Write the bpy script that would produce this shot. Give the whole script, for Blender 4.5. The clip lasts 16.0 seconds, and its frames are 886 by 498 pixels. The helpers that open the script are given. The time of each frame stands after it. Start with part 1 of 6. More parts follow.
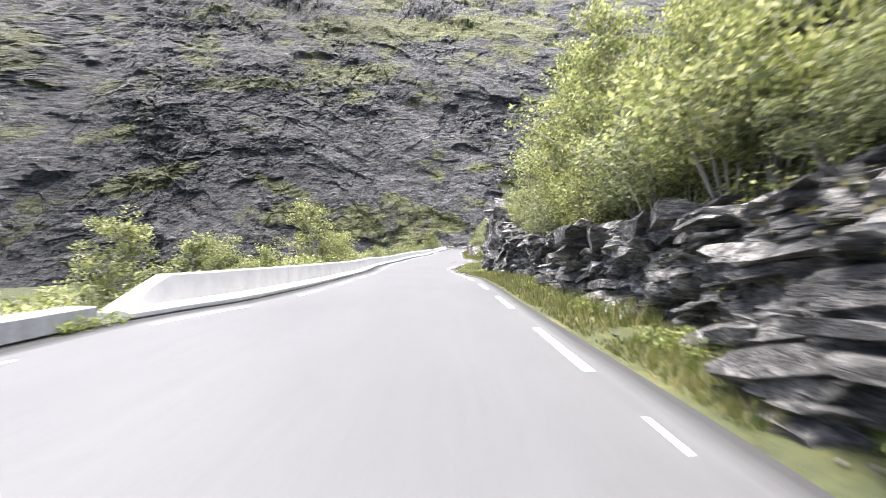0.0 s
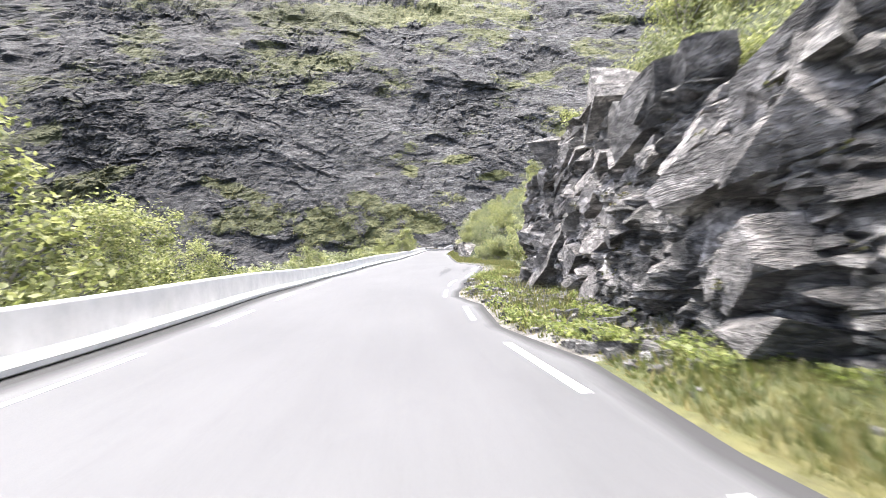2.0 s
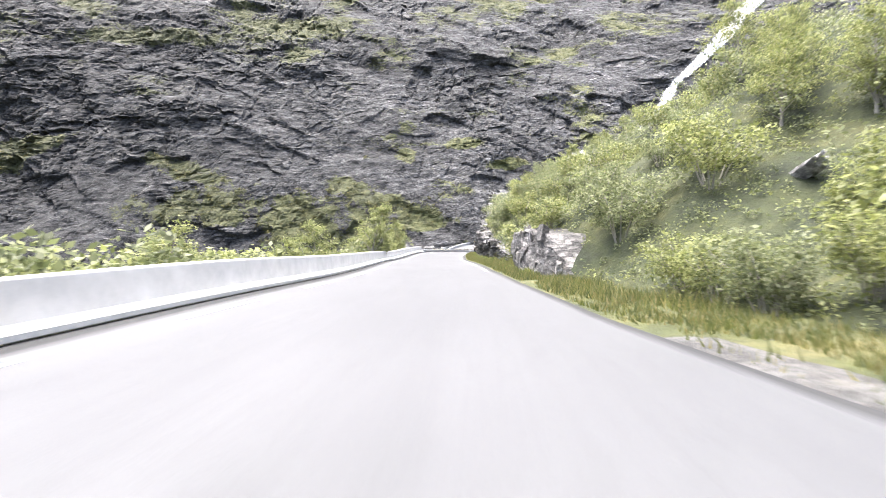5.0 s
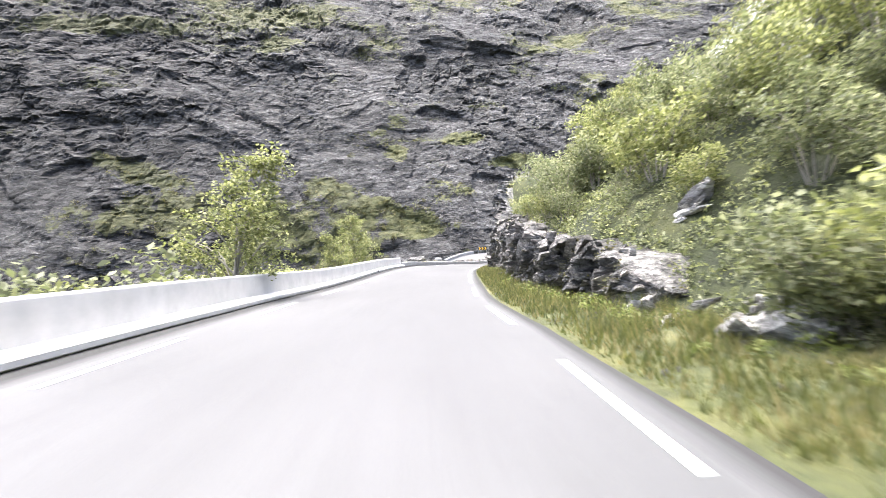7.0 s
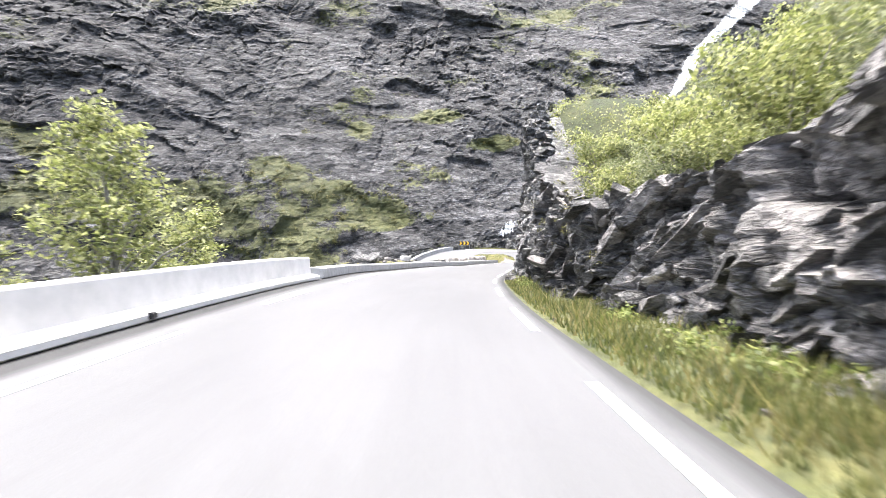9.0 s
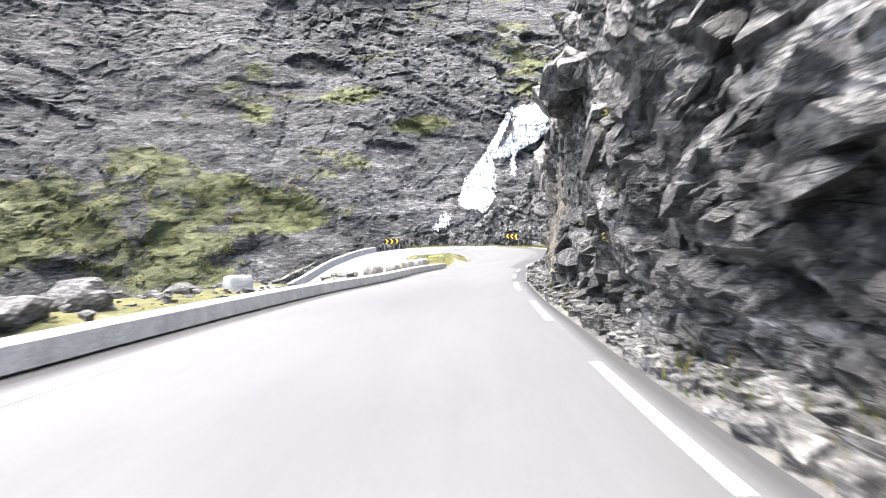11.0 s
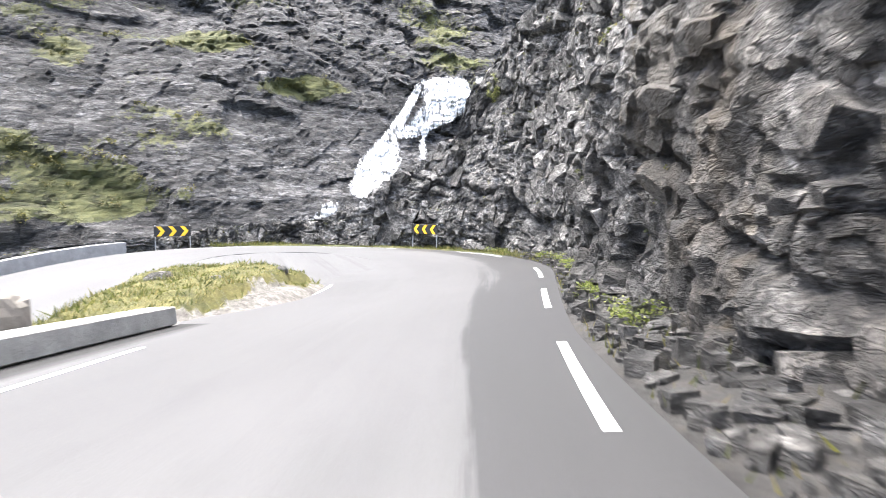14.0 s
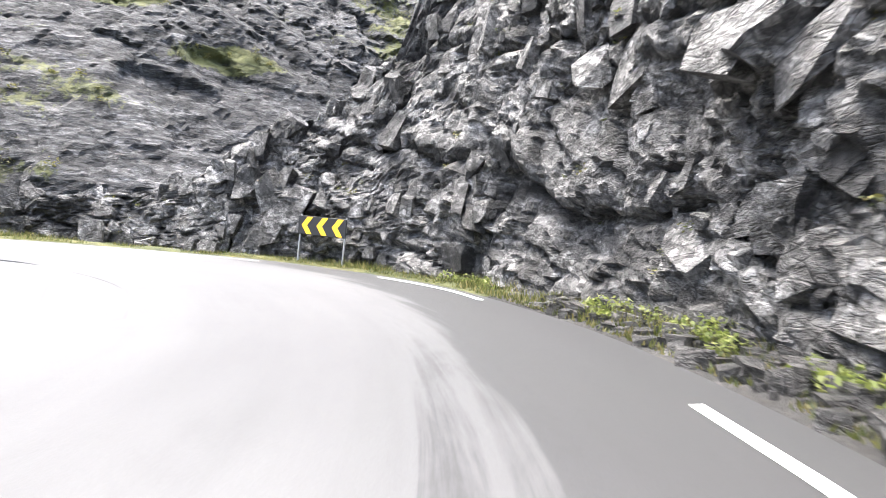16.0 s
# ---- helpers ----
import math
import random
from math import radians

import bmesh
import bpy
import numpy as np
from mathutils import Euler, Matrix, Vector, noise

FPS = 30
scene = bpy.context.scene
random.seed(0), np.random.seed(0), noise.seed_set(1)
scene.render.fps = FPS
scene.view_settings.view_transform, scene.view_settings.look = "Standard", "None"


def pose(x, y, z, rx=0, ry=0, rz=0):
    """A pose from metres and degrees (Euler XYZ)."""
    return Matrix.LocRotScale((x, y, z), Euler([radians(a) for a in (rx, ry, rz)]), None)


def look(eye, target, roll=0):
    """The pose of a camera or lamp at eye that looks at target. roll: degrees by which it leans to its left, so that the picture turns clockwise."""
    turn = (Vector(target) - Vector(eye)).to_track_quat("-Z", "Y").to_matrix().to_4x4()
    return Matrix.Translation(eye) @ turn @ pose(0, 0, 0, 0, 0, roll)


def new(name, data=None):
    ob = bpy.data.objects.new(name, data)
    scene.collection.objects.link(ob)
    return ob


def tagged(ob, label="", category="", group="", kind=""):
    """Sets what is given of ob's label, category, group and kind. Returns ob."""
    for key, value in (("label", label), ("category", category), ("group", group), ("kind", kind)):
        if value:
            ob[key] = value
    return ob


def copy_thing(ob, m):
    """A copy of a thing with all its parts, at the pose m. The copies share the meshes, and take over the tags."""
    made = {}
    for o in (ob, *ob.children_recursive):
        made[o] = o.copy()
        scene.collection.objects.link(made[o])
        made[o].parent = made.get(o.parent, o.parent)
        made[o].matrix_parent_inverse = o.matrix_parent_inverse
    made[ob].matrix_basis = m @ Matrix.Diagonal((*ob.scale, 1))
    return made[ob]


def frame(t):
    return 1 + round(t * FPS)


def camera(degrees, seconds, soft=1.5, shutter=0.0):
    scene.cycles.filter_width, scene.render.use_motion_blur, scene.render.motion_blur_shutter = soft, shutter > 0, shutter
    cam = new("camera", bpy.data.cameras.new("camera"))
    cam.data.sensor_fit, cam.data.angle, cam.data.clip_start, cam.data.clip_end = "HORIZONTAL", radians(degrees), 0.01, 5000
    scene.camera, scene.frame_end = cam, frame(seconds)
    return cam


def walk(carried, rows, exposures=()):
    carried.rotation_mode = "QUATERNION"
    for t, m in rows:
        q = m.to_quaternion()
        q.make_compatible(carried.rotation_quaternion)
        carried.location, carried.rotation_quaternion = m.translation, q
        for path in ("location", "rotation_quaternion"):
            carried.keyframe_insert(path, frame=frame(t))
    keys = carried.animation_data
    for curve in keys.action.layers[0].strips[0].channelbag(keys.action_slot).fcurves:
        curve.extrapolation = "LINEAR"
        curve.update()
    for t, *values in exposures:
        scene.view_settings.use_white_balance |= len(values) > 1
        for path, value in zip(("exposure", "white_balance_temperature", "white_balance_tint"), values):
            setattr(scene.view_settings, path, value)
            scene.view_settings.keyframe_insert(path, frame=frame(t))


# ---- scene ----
# The drive: seconds, place, then yaw, pitch and roll in degrees.
DRIVE = [
    (0.0, 3.530, 0.333, 1.200, -1.62, -1.01, 0.31),
    (0.5, 3.735, 7.805, 1.008, -2.62, -1.02, -0.12),
    (1.0, 3.912, 15.243, 0.833, -3.34, -1.11, -0.87),
    (1.5, 3.975, 22.170, 0.634, -3.78, -1.14, -0.72),
    (2.0, 3.970, 28.535, 0.405, -4.18, -0.77, -2.29),
    (2.5, 3.910, 35.461, 0.131, -4.48, -1.23, -3.06),
    (3.0, 3.890, 42.938, -0.078, -4.72, -0.86, -4.30),
    (3.5, 4.014, 50.568, -0.229, -4.64, -0.43, -3.10),
    (4.0, 4.451, 58.332, -0.278, -4.66, -0.16, -0.35),
    (4.2, 4.600, 61.497, -0.305, -4.66, -0.50, 0.29),
    (6.3, 7.895, 90.482, -0.458, -4.52, -0.25, -2.44),
    (6.5, 8.078, 93.214, -0.452, -4.52, 0.38, -1.82),
    (7.0, 8.409, 100.077, -0.446, -4.75, 0.53, -1.48),
    (7.5, 8.580, 106.919, -0.446, -4.94, 0.06, -1.23),
    (8.0, 8.987, 113.343, -0.446, -5.56, -0.00, -1.23),
    (8.5, 9.667, 119.266, -0.440, -6.60, 0.08, -0.21),
    (8.7, 9.945, 121.574, -0.437, -7.17, 0.08, -0.12),
    (10.8, 13.923, 145.171, -0.445, -14.52, -0.59, -4.12),
    (11.0, 14.496, 147.451, -0.484, -15.87, -0.31, -3.91),
    (11.5, 16.205, 152.849, -0.564, -19.16, 0.14, -3.22),
    (12.0, 17.960, 157.669, -0.576, -21.76, -0.28, -2.76),
    (12.5, 19.789, 162.051, -0.613, -23.22, -0.56, -2.35),
    (13.0, 21.767, 166.442, -0.681, -24.29, -0.52, -1.48),
    (13.5, 23.661, 170.485, -0.776, -25.33, -0.58, -1.66),
    (14.0, 25.656, 174.495, -0.833, -26.20, -0.47, -2.29),
    (14.5, 27.595, 178.225, -0.857, -27.45, -0.05, -1.86),
    (15.0, 29.470, 181.583, -0.853, -29.98, 0.56, -0.74),
    (15.5, 31.255, 184.521, -0.815, -32.18, 0.40, 0.50),
    (16.0, 33.029, 187.312, -0.779, -32.02, 1.18, 1.50),
]


def eye_pose(x, y, z, yaw, pitch, roll):
    a, b = radians(yaw), radians(pitch)
    return look((x, y, z), (x - math.sin(a) * math.cos(b), y + math.cos(a) * math.cos(b), z + math.sin(b)), roll)


cam = camera(79.97, 16.0, soft=0.62, shutter=0.2)
walk(cam, [(r[0], eye_pose(*r[1:])) for r in DRIVE], exposures=((0.0, 2.6, 6380, 9), (2.5, 2.76, 6380, 9), (7.0, 2.8, 6380, 9), (11.0, 2.93, 6340, 8), (14.0, 2.78, 6340, 8), (15.3, 2.7, 6340, 8), (16.0, 2.98, 6340, 8)))

# ---- world and sun ----
world = bpy.data.worlds.new("sky")
scene.world = world
world.use_nodes = True
wn = world.node_tree.nodes
sky = wn.new("ShaderNodeTexSky")
sky.sky_type, sky.sun_disc = "NISHITA", False
sky.sun_elevation, sky.sun_rotation = radians(80), radians(297)
sky.air_density, sky.dust_density, sky.ozone_density = 0.6, 5.0, 0.5
world.node_tree.links.new(sky.outputs["Color"], wn["Background"].inputs["Color"])
wn["Background"].inputs["Strength"].default_value = 0.15
sun_data = bpy.data.lights.new("sun", "SUN")
sun_data.energy, sun_data.angle, sun_data.color = 1.75, radians(58), (1.0, 0.985, 0.96)
sun = new("sun", sun_data)
sun.matrix_world = look((-4, 107, 90), (10, 100, 0))

# ---- materials ----


def material(name, rough=0.8):
    m = bpy.data.materials.new(name)
    m.use_nodes = True
    t = m.node_tree
    return m, t, t.nodes["Principled BSDF"]


class Nodes:
    """Short hand for building a node tree."""

    def __init__(self, tree):
        self.t = tree
        self.coord = tree.nodes.new("ShaderNodeTexCoord").outputs["Object"]
        self.geo = tree.nodes.new("ShaderNodeNewGeometry")

    def noise(self, scale, detail=6.0, rough=0.6, vec=None, distort=0.0):
        n = self.t.nodes.new("ShaderNodeTexNoise")
        n.inputs["Scale"].default_value, n.inputs["Detail"].default_value = scale, detail
        n.inputs["Roughness"].default_value, n.inputs["Distortion"].default_value = rough, distort
        self.t.links.new(vec or self.coord, n.inputs["Vector"])
        return n.outputs["Fac"]

    def voronoi(self, scale, feature="F1", vec=None, out="Distance"):
        n = self.t.nodes.new("ShaderNodeTexVoronoi")
        n.feature = feature
        n.inputs["Scale"].default_value = scale
        self.t.links.new(vec or self.coord, n.inputs["Vector"])
        return n.outputs[out]

    def mapped(self, scale=(1, 1, 1), rot=(0, 0, 0)):
        n = self.t.nodes.new("ShaderNodeMapping")
        n.inputs["Scale"].default_value, n.inputs["Rotation"].default_value = scale, rot
        self.t.links.new(self.coord, n.inputs["Vector"])
        return n.outputs["Vector"]

    def ramp(self, fac, stops):
        n = self.t.nodes.new("ShaderNodeValToRGB")
        e = n.color_ramp.elements
        while len(e) < len(stops):
            e.new(0.5)
        for k, (p, c) in enumerate(stops):
            e[k].position = p
            e[k].color = (*c, 1) if not isinstance(c, (int, float)) else (c, c, c, 1)
        self.t.links.new(fac, n.inputs["Fac"])
        return n.outputs["Color"]

    def math(self, op, a, b=None, clamp=False):
        n = self.t.nodes.new("ShaderNodeMath")
        n.operation, n.use_clamp = op, clamp
        for k, v in enumerate((a, b)):
            if v is None:
                continue
            if isinstance(v, (int, float)):
                n.inputs[k].default_value = v
            else:
                self.t.links.new(v, n.inputs[k])
        return n.outputs[0]

    def mix(self, fac, a, b, mode="MIX"):
        n = self.t.nodes.new("ShaderNodeMix")
        n.data_type, n.blend_type = "RGBA", mode
        for k, v in ((0, fac), (6, a), (7, b)):
            if isinstance(v, (int, float)):
                n.inputs[k].default_value = v
            elif isinstance(v, tuple):
                n.inputs[k].default_value = (*v, 1)
            else:
                self.t.links.new(v, n.inputs[k])
        return n.outputs[2]

    def up(self):
        n = self.t.nodes.new("ShaderNodeSeparateXYZ")
        self.t.links.new(self.geo.outputs["Normal"], n.inputs[0])
        return n.outputs["Z"]

    def bump(self, height, strength, distance, bsdf):
        n = self.t.nodes.new("ShaderNodeBump")
        n.inputs["Strength"].default_value, n.inputs["Distance"].default_value = strength, distance
        self.t.links.new(height, n.inputs["Height"])
        self.t.links.new(n.outputs["Normal"], bsdf.inputs["Normal"])

    def to(self, out, bsdf, socket):
        self.t.links.new(out, bsdf.inputs[socket])


def rock_material(name, dark, light, scale, moss, tilt=(0.5, 0.2, 0.0), warm=0.0, gloss=0.75, moss_low=0.55, relief=0.9, facet=0.4, moss_col=((0.05, 0.065, 0.02), (0.13, 0.14, 0.035)), bed=(0.75, 0.75, 1.5), calm=0.0):
    """Layered gneiss: pale faces, dark joints, moss and grass where it lies flat."""
    m, t, b = material(name)
    n = Nodes(t)
    n.coord = n.geo.outputs["Position"]
    strata = n.mapped(bed, tilt)

    def low(v):
        return v + (1 - v) * calm

    big = n.noise(0.9 * scale, 8, 0.62, strata, 0.4)
    fine = n.noise(6.0 * scale, 6, 0.65, strata)
    wavy = t.nodes.new("ShaderNodeVectorMath")
    wavy.operation = "MULTIPLY_ADD"
    wavy.inputs[1].default_value = (0.4 / scale,) * 3
    wob = t.nodes.new("ShaderNodeTexNoise")
    wob.inputs["Scale"].default_value = 1.2 * scale
    t.links.new(n.coord, wob.inputs["Vector"])
    t.links.new(wob.outputs["Color"], wavy.inputs[0])
    t.links.new(strata, wavy.inputs[2])
    cell = n.voronoi(1.5 * scale, "DISTANCE_TO_EDGE", wavy.outputs[0])
    small = n.voronoi(5.0 * scale, "DISTANCE_TO_EDGE", wavy.outputs[0])
    tone = n.voronoi(2.6 * scale, "F1", wavy.outputs[0], "Color")
    col = n.ramp(big, [(0.33, dark), (0.5, tuple(0.6 * d + 0.4 * l for d, l in zip(dark, light))), (0.68, light)])
    col = n.mix(0.75, col, n.ramp(fine, [(0.36, low(0.12)), (0.6, 1.12)]), "MULTIPLY")
    crack = n.math("MULTIPLY", n.ramp(cell, [(0.0, low(0.5)), (0.03, 1.0)]), n.ramp(small, [(0.0, low(0.45)), (0.05, 1.0)]))
    col = n.mix(0.5, col, crack, "MULTIPLY")
    for size, wide_, deep in ((1.1, 0.028, 0.12), (3.4, 0.04, 0.3)):
        line = n.math("ABSOLUTE", n.math("SUBTRACT", n.noise(size * scale, 5, 0.62, strata, 0.6), 0.5))
        seam = n.ramp(line, [(0.0, low(deep)), (wide_, 1.0)])
        col = n.mix(0.75, col, seam, "MULTIPLY")
        crack = n.math("MULTIPLY", crack, seam)
    grit = n.noise(22.0 * scale, 4, 0.7, strata)
    col = n.mix(0.7, col, n.ramp(grit, [(0.3, low(0.35)), (0.65, 1.15)]), "MULTIPLY")
    col = n.mix(0.75, col, n.ramp(tone, [(0.15, low(0.45)), (0.8, 1.45)]), "MULTIPLY")
    chip = n.voronoi(8.0 * scale, "F1", wavy.outputs[0], "Color")
    col = n.mix(0.65, col, n.ramp(chip, [(0.2, low(0.3)), (0.75, 1.7)]), "MULTIPLY")
    wide = n.noise(0.16 * scale, 5, 0.6, strata)
    col = n.mix(0.8, col, n.ramp(wide, [(0.32, low(0.5)), (0.66, 1.4)]), "MULTIPLY")
    # every broken piece has a shade of its own
    each = t.nodes.new("ShaderNodeObjectInfo").outputs["Random"]
    own = n.math("FRACT", n.math("ADD", n.geo.outputs["Random Per Island"], each))
    col = n.mix(0.8, col, n.ramp(own, [(0.0, low(0.55)), (0.5, 1.0), (1.0, 1.4)]), "MULTIPLY")
    if warm:
        down = n.mapped((1, 1, 0.22))
        at = t.nodes.new("ShaderNodeAttribute")
        at.attribute_name = "stain"
        parts = t.nodes.new("ShaderNodeSeparateXYZ")
        t.links.new(at.outputs["Vector"], parts.inputs[0])
        rust = n.ramp(n.math("ADD", n.noise(0.3 * scale, 6, 0.65, down), n.math("MULTIPLY", parts.outputs["X"], 0.2)), [(0.6, 0.0), (0.68, 1.0)])
        hue = n.ramp(n.noise(0.9 * scale, 5, 0.7, down), [(0.3, (0.05, 0.041, 0.033)), (0.42, (0.2, 0.158, 0.1)), (0.5, (0.09, 0.08, 0.065)), (0.6, (0.15, 0.13, 0.1)), (0.7, (0.24, 0.222, 0.19))])
        col = n.mix(n.math("MULTIPLY", rust, warm), col, hue)
        damp = n.ramp(n.math("ADD", n.noise(0.5 * scale, 6, 0.7, down), n.math("MULTIPLY", parts.outputs["Y"], 0.19)), [(0.62, 0.0), (0.74, 1.0)])
        col = n.mix(damp, col, n.mix(1.0, col, (0.42, 0.4, 0.38), "MULTIPLY"))
        wet = n.ramp(n.noise(1.6 * scale, 5, 0.7, n.mapped((1, 1, 0.08))), [(0.36, 0.3), (0.5, 1.0)])
        col = n.mix(n.math("MULTIPLY", n.ramp(n.noise(0.25 * scale, 3, 0.5), [(0.48, 0.0), (0.6, 1.0)]), 0.6), col, n.mix(1.0, col, wet, "MULTIPLY"))
    if moss == "painted":
        at = t.nodes.new("ShaderNodeAttribute")
        at.attribute_name = "grass"
        lie = n.math("ADD", at.outputs["Fac"], n.math("MULTIPLY", n.math("SUBTRACT", n.noise(0.9, 7, 0.72), 0.5), 1.9))
        green = n.ramp(n.noise(0.6, 6, 0.75), [(0.3, moss_col[0]), (0.7, moss_col[1])])
        col = n.mix(n.ramp(lie, [(0.1, 0.0), (0.32, 1.0)]), col, green)
        # shade painted into the rock's colour by the tone attribute
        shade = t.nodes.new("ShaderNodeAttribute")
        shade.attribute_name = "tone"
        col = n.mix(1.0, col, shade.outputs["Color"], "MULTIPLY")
    elif moss:
        patch = n.noise(0.22 * scale, 5, 0.6)
        lie = n.math("ADD", n.math("MULTIPLY", n.up(), 0.9), n.math("MULTIPLY", patch, moss))
        grow = n.ramp(lie, [(moss_low, 0.0), (moss_low + 0.12, 1.0)])
        green = n.ramp(n.noise(2.5 * scale, 5, 0.7), [(0.3, moss_col[0]), (0.7, moss_col[1])])
        col = n.mix(grow, col, green)
    n.to(col, b, "Base Color")
    b.inputs["Roughness"].default_value = gloss
    h = n.math("ADD", n.math("MULTIPLY", big, 0.5), fine)
    h = n.math("ADD", h, n.math("ADD", n.math("MULTIPLY", crack, 0.4), n.math("MULTIPLY", grit, 0.5)))
    # broken faces: every small cell leans its own way
    n.bump(h, relief, 0.1 / scale, b)
    lean = b.inputs["Normal"].links[0].from_socket
    for size, amount in ((2.2, facet), (6.5, facet * 0.7)):
        cells = n.voronoi(size * scale, "F1", wavy.outputs[0], "Color")
        mid = t.nodes.new("ShaderNodeVectorMath")
        mid.operation = "MULTIPLY_ADD"
        t.links.new(cells, mid.inputs[0])
        mid.inputs[1].default_value, mid.inputs[2].default_value = (amount,) * 3, (-amount / 2,) * 3
        add = t.nodes.new("ShaderNodeVectorMath")
        add.operation = "ADD"
        t.links.new(lean, add.inputs[0])
        t.links.new(mid.outputs[0], add.inputs[1])
        unit = t.nodes.new("ShaderNodeVectorMath")
        unit.operation = "NORMALIZE"
        t.links.new(add.outputs[0], unit.inputs[0])
        lean = unit.outputs[0]
    n.to(lean, b, "Normal")
    return m


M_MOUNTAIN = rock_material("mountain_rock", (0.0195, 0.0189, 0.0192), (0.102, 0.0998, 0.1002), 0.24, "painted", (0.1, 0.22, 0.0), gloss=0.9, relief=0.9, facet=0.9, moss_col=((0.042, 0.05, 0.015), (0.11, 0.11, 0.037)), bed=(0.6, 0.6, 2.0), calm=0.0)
M_ROCK = rock_material("roadside_rock", (0.034, 0.0318, 0.0296), (0.37, 0.352, 0.33), 1.0, 0.4, moss_low=1.0)
M_BLOCK = rock_material("block_rock", (0.08, 0.075, 0.071), (0.36, 0.335, 0.315), 0.8, 0.4, (0.1, 0.1, 0.0), 0.25, moss_low=1.0, calm=0.25)
M_PALE = rock_material("pale_rock", (0.2, 0.19, 0.18), (0.5, 0.485, 0.465), 0.8, 0.4, (0.1, 0.1, 0.0), 0.35, moss_low=1.0, calm=0.3)
M_CLIFF = rock_material("cliff_rock", (0.034, 0.033, 0.032), (0.4, 0.388, 0.372), 0.9, 0.35, (0.2, 0.5, 0.3), 0.55, 0.6, 1.0, bed=(0.95, 0.95, 1.25))
M_DAMP_STONE = rock_material("damp_stone", (0.022, 0.021, 0.02), (0.12, 0.115, 0.11), 2.0, 0.0, gloss=0.5)
M_BOULDER = rock_material("boulder_rock", (0.08, 0.077, 0.073), (0.285, 0.274, 0.26), 2.0, 0.0, facet=0.2)


def ground_material(name, a, b_, c, scale=1.0):
    m, t, b = material(name)
    n = Nodes(t)
    col = n.ramp(n.noise(0.5 * scale, 8, 0.65), [(0.3, a), (0.5, b_), (0.7, c)])
    col = n.mix(0.5, col, n.ramp(n.noise(9 * scale, 5, 0.7), [(0.3, 0.35), (0.65, 1.0)]), "MULTIPLY")
    col = n.mix(0.7, col, n.ramp(n.noise(2.2 * scale, 6, 0.75), [(0.35, (0.3, 0.33, 0.25)), (0.5, (1.0, 1.0, 1.0)), (0.66, (1.3, 1.2, 1.0))]), "MULTIPLY")
    n.to(col, b, "Base Color")
    b.inputs["Roughness"].default_value = 0.95
    n.bump(n.noise(6 * scale, 6, 0.7), 0.8, 0.15, b)
    return m


M_HILL = ground_material("hillside_growth", (0.012, 0.018, 0.006), (0.034, 0.042, 0.012), (0.075, 0.076, 0.026))
M_GRASS = ground_material("verge_grass", (0.035, 0.045, 0.014), (0.075, 0.082, 0.024), (0.15, 0.135, 0.055))


def mound_material():
    """Yellowing grass that thins out into bare stony soil."""
    m, t, b = material("mound_cover")
    n = Nodes(t)
    soil = n.ramp(n.noise(4.0, 7, 0.7), [(0.32, (0.07, 0.065, 0.058)), (0.5, (0.17, 0.16, 0.145)), (0.68, (0.32, 0.31, 0.29))])
    grass = n.ramp(n.noise(1.4, 7, 0.7), [(0.3, (0.05, 0.055, 0.016)), (0.5, (0.11, 0.105, 0.03)), (0.7, (0.19, 0.165, 0.06))])
    at = t.nodes.new("ShaderNodeAttribute")
    at.attribute_name = "green"
    lie = n.math("ADD", at.outputs["Fac"], n.math("MULTIPLY", n.math("SUBTRACT", n.noise(2.2, 6, 0.7), 0.5), 1.6))
    col = n.mix(n.ramp(lie, [(0.0, 0.0), (0.2, 1.0)]), soil, grass)
    n.to(n.mix(0.6, col, n.ramp(n.noise(14, 5, 0.7), [(0.3, 0.3), (0.65, 1.05)]), "MULTIPLY"), b, "Base Color")
    b.inputs["Roughness"].default_value = 0.95
    n.bump(n.noise(7, 6, 0.75), 0.9, 0.12, b)
    return m


M_MOUND = mound_material()
M_GRAVEL = ground_material("verge_gravel", (0.05, 0.048, 0.045), (0.12, 0.115, 0.11), (0.24, 0.23, 0.22), 3.0)


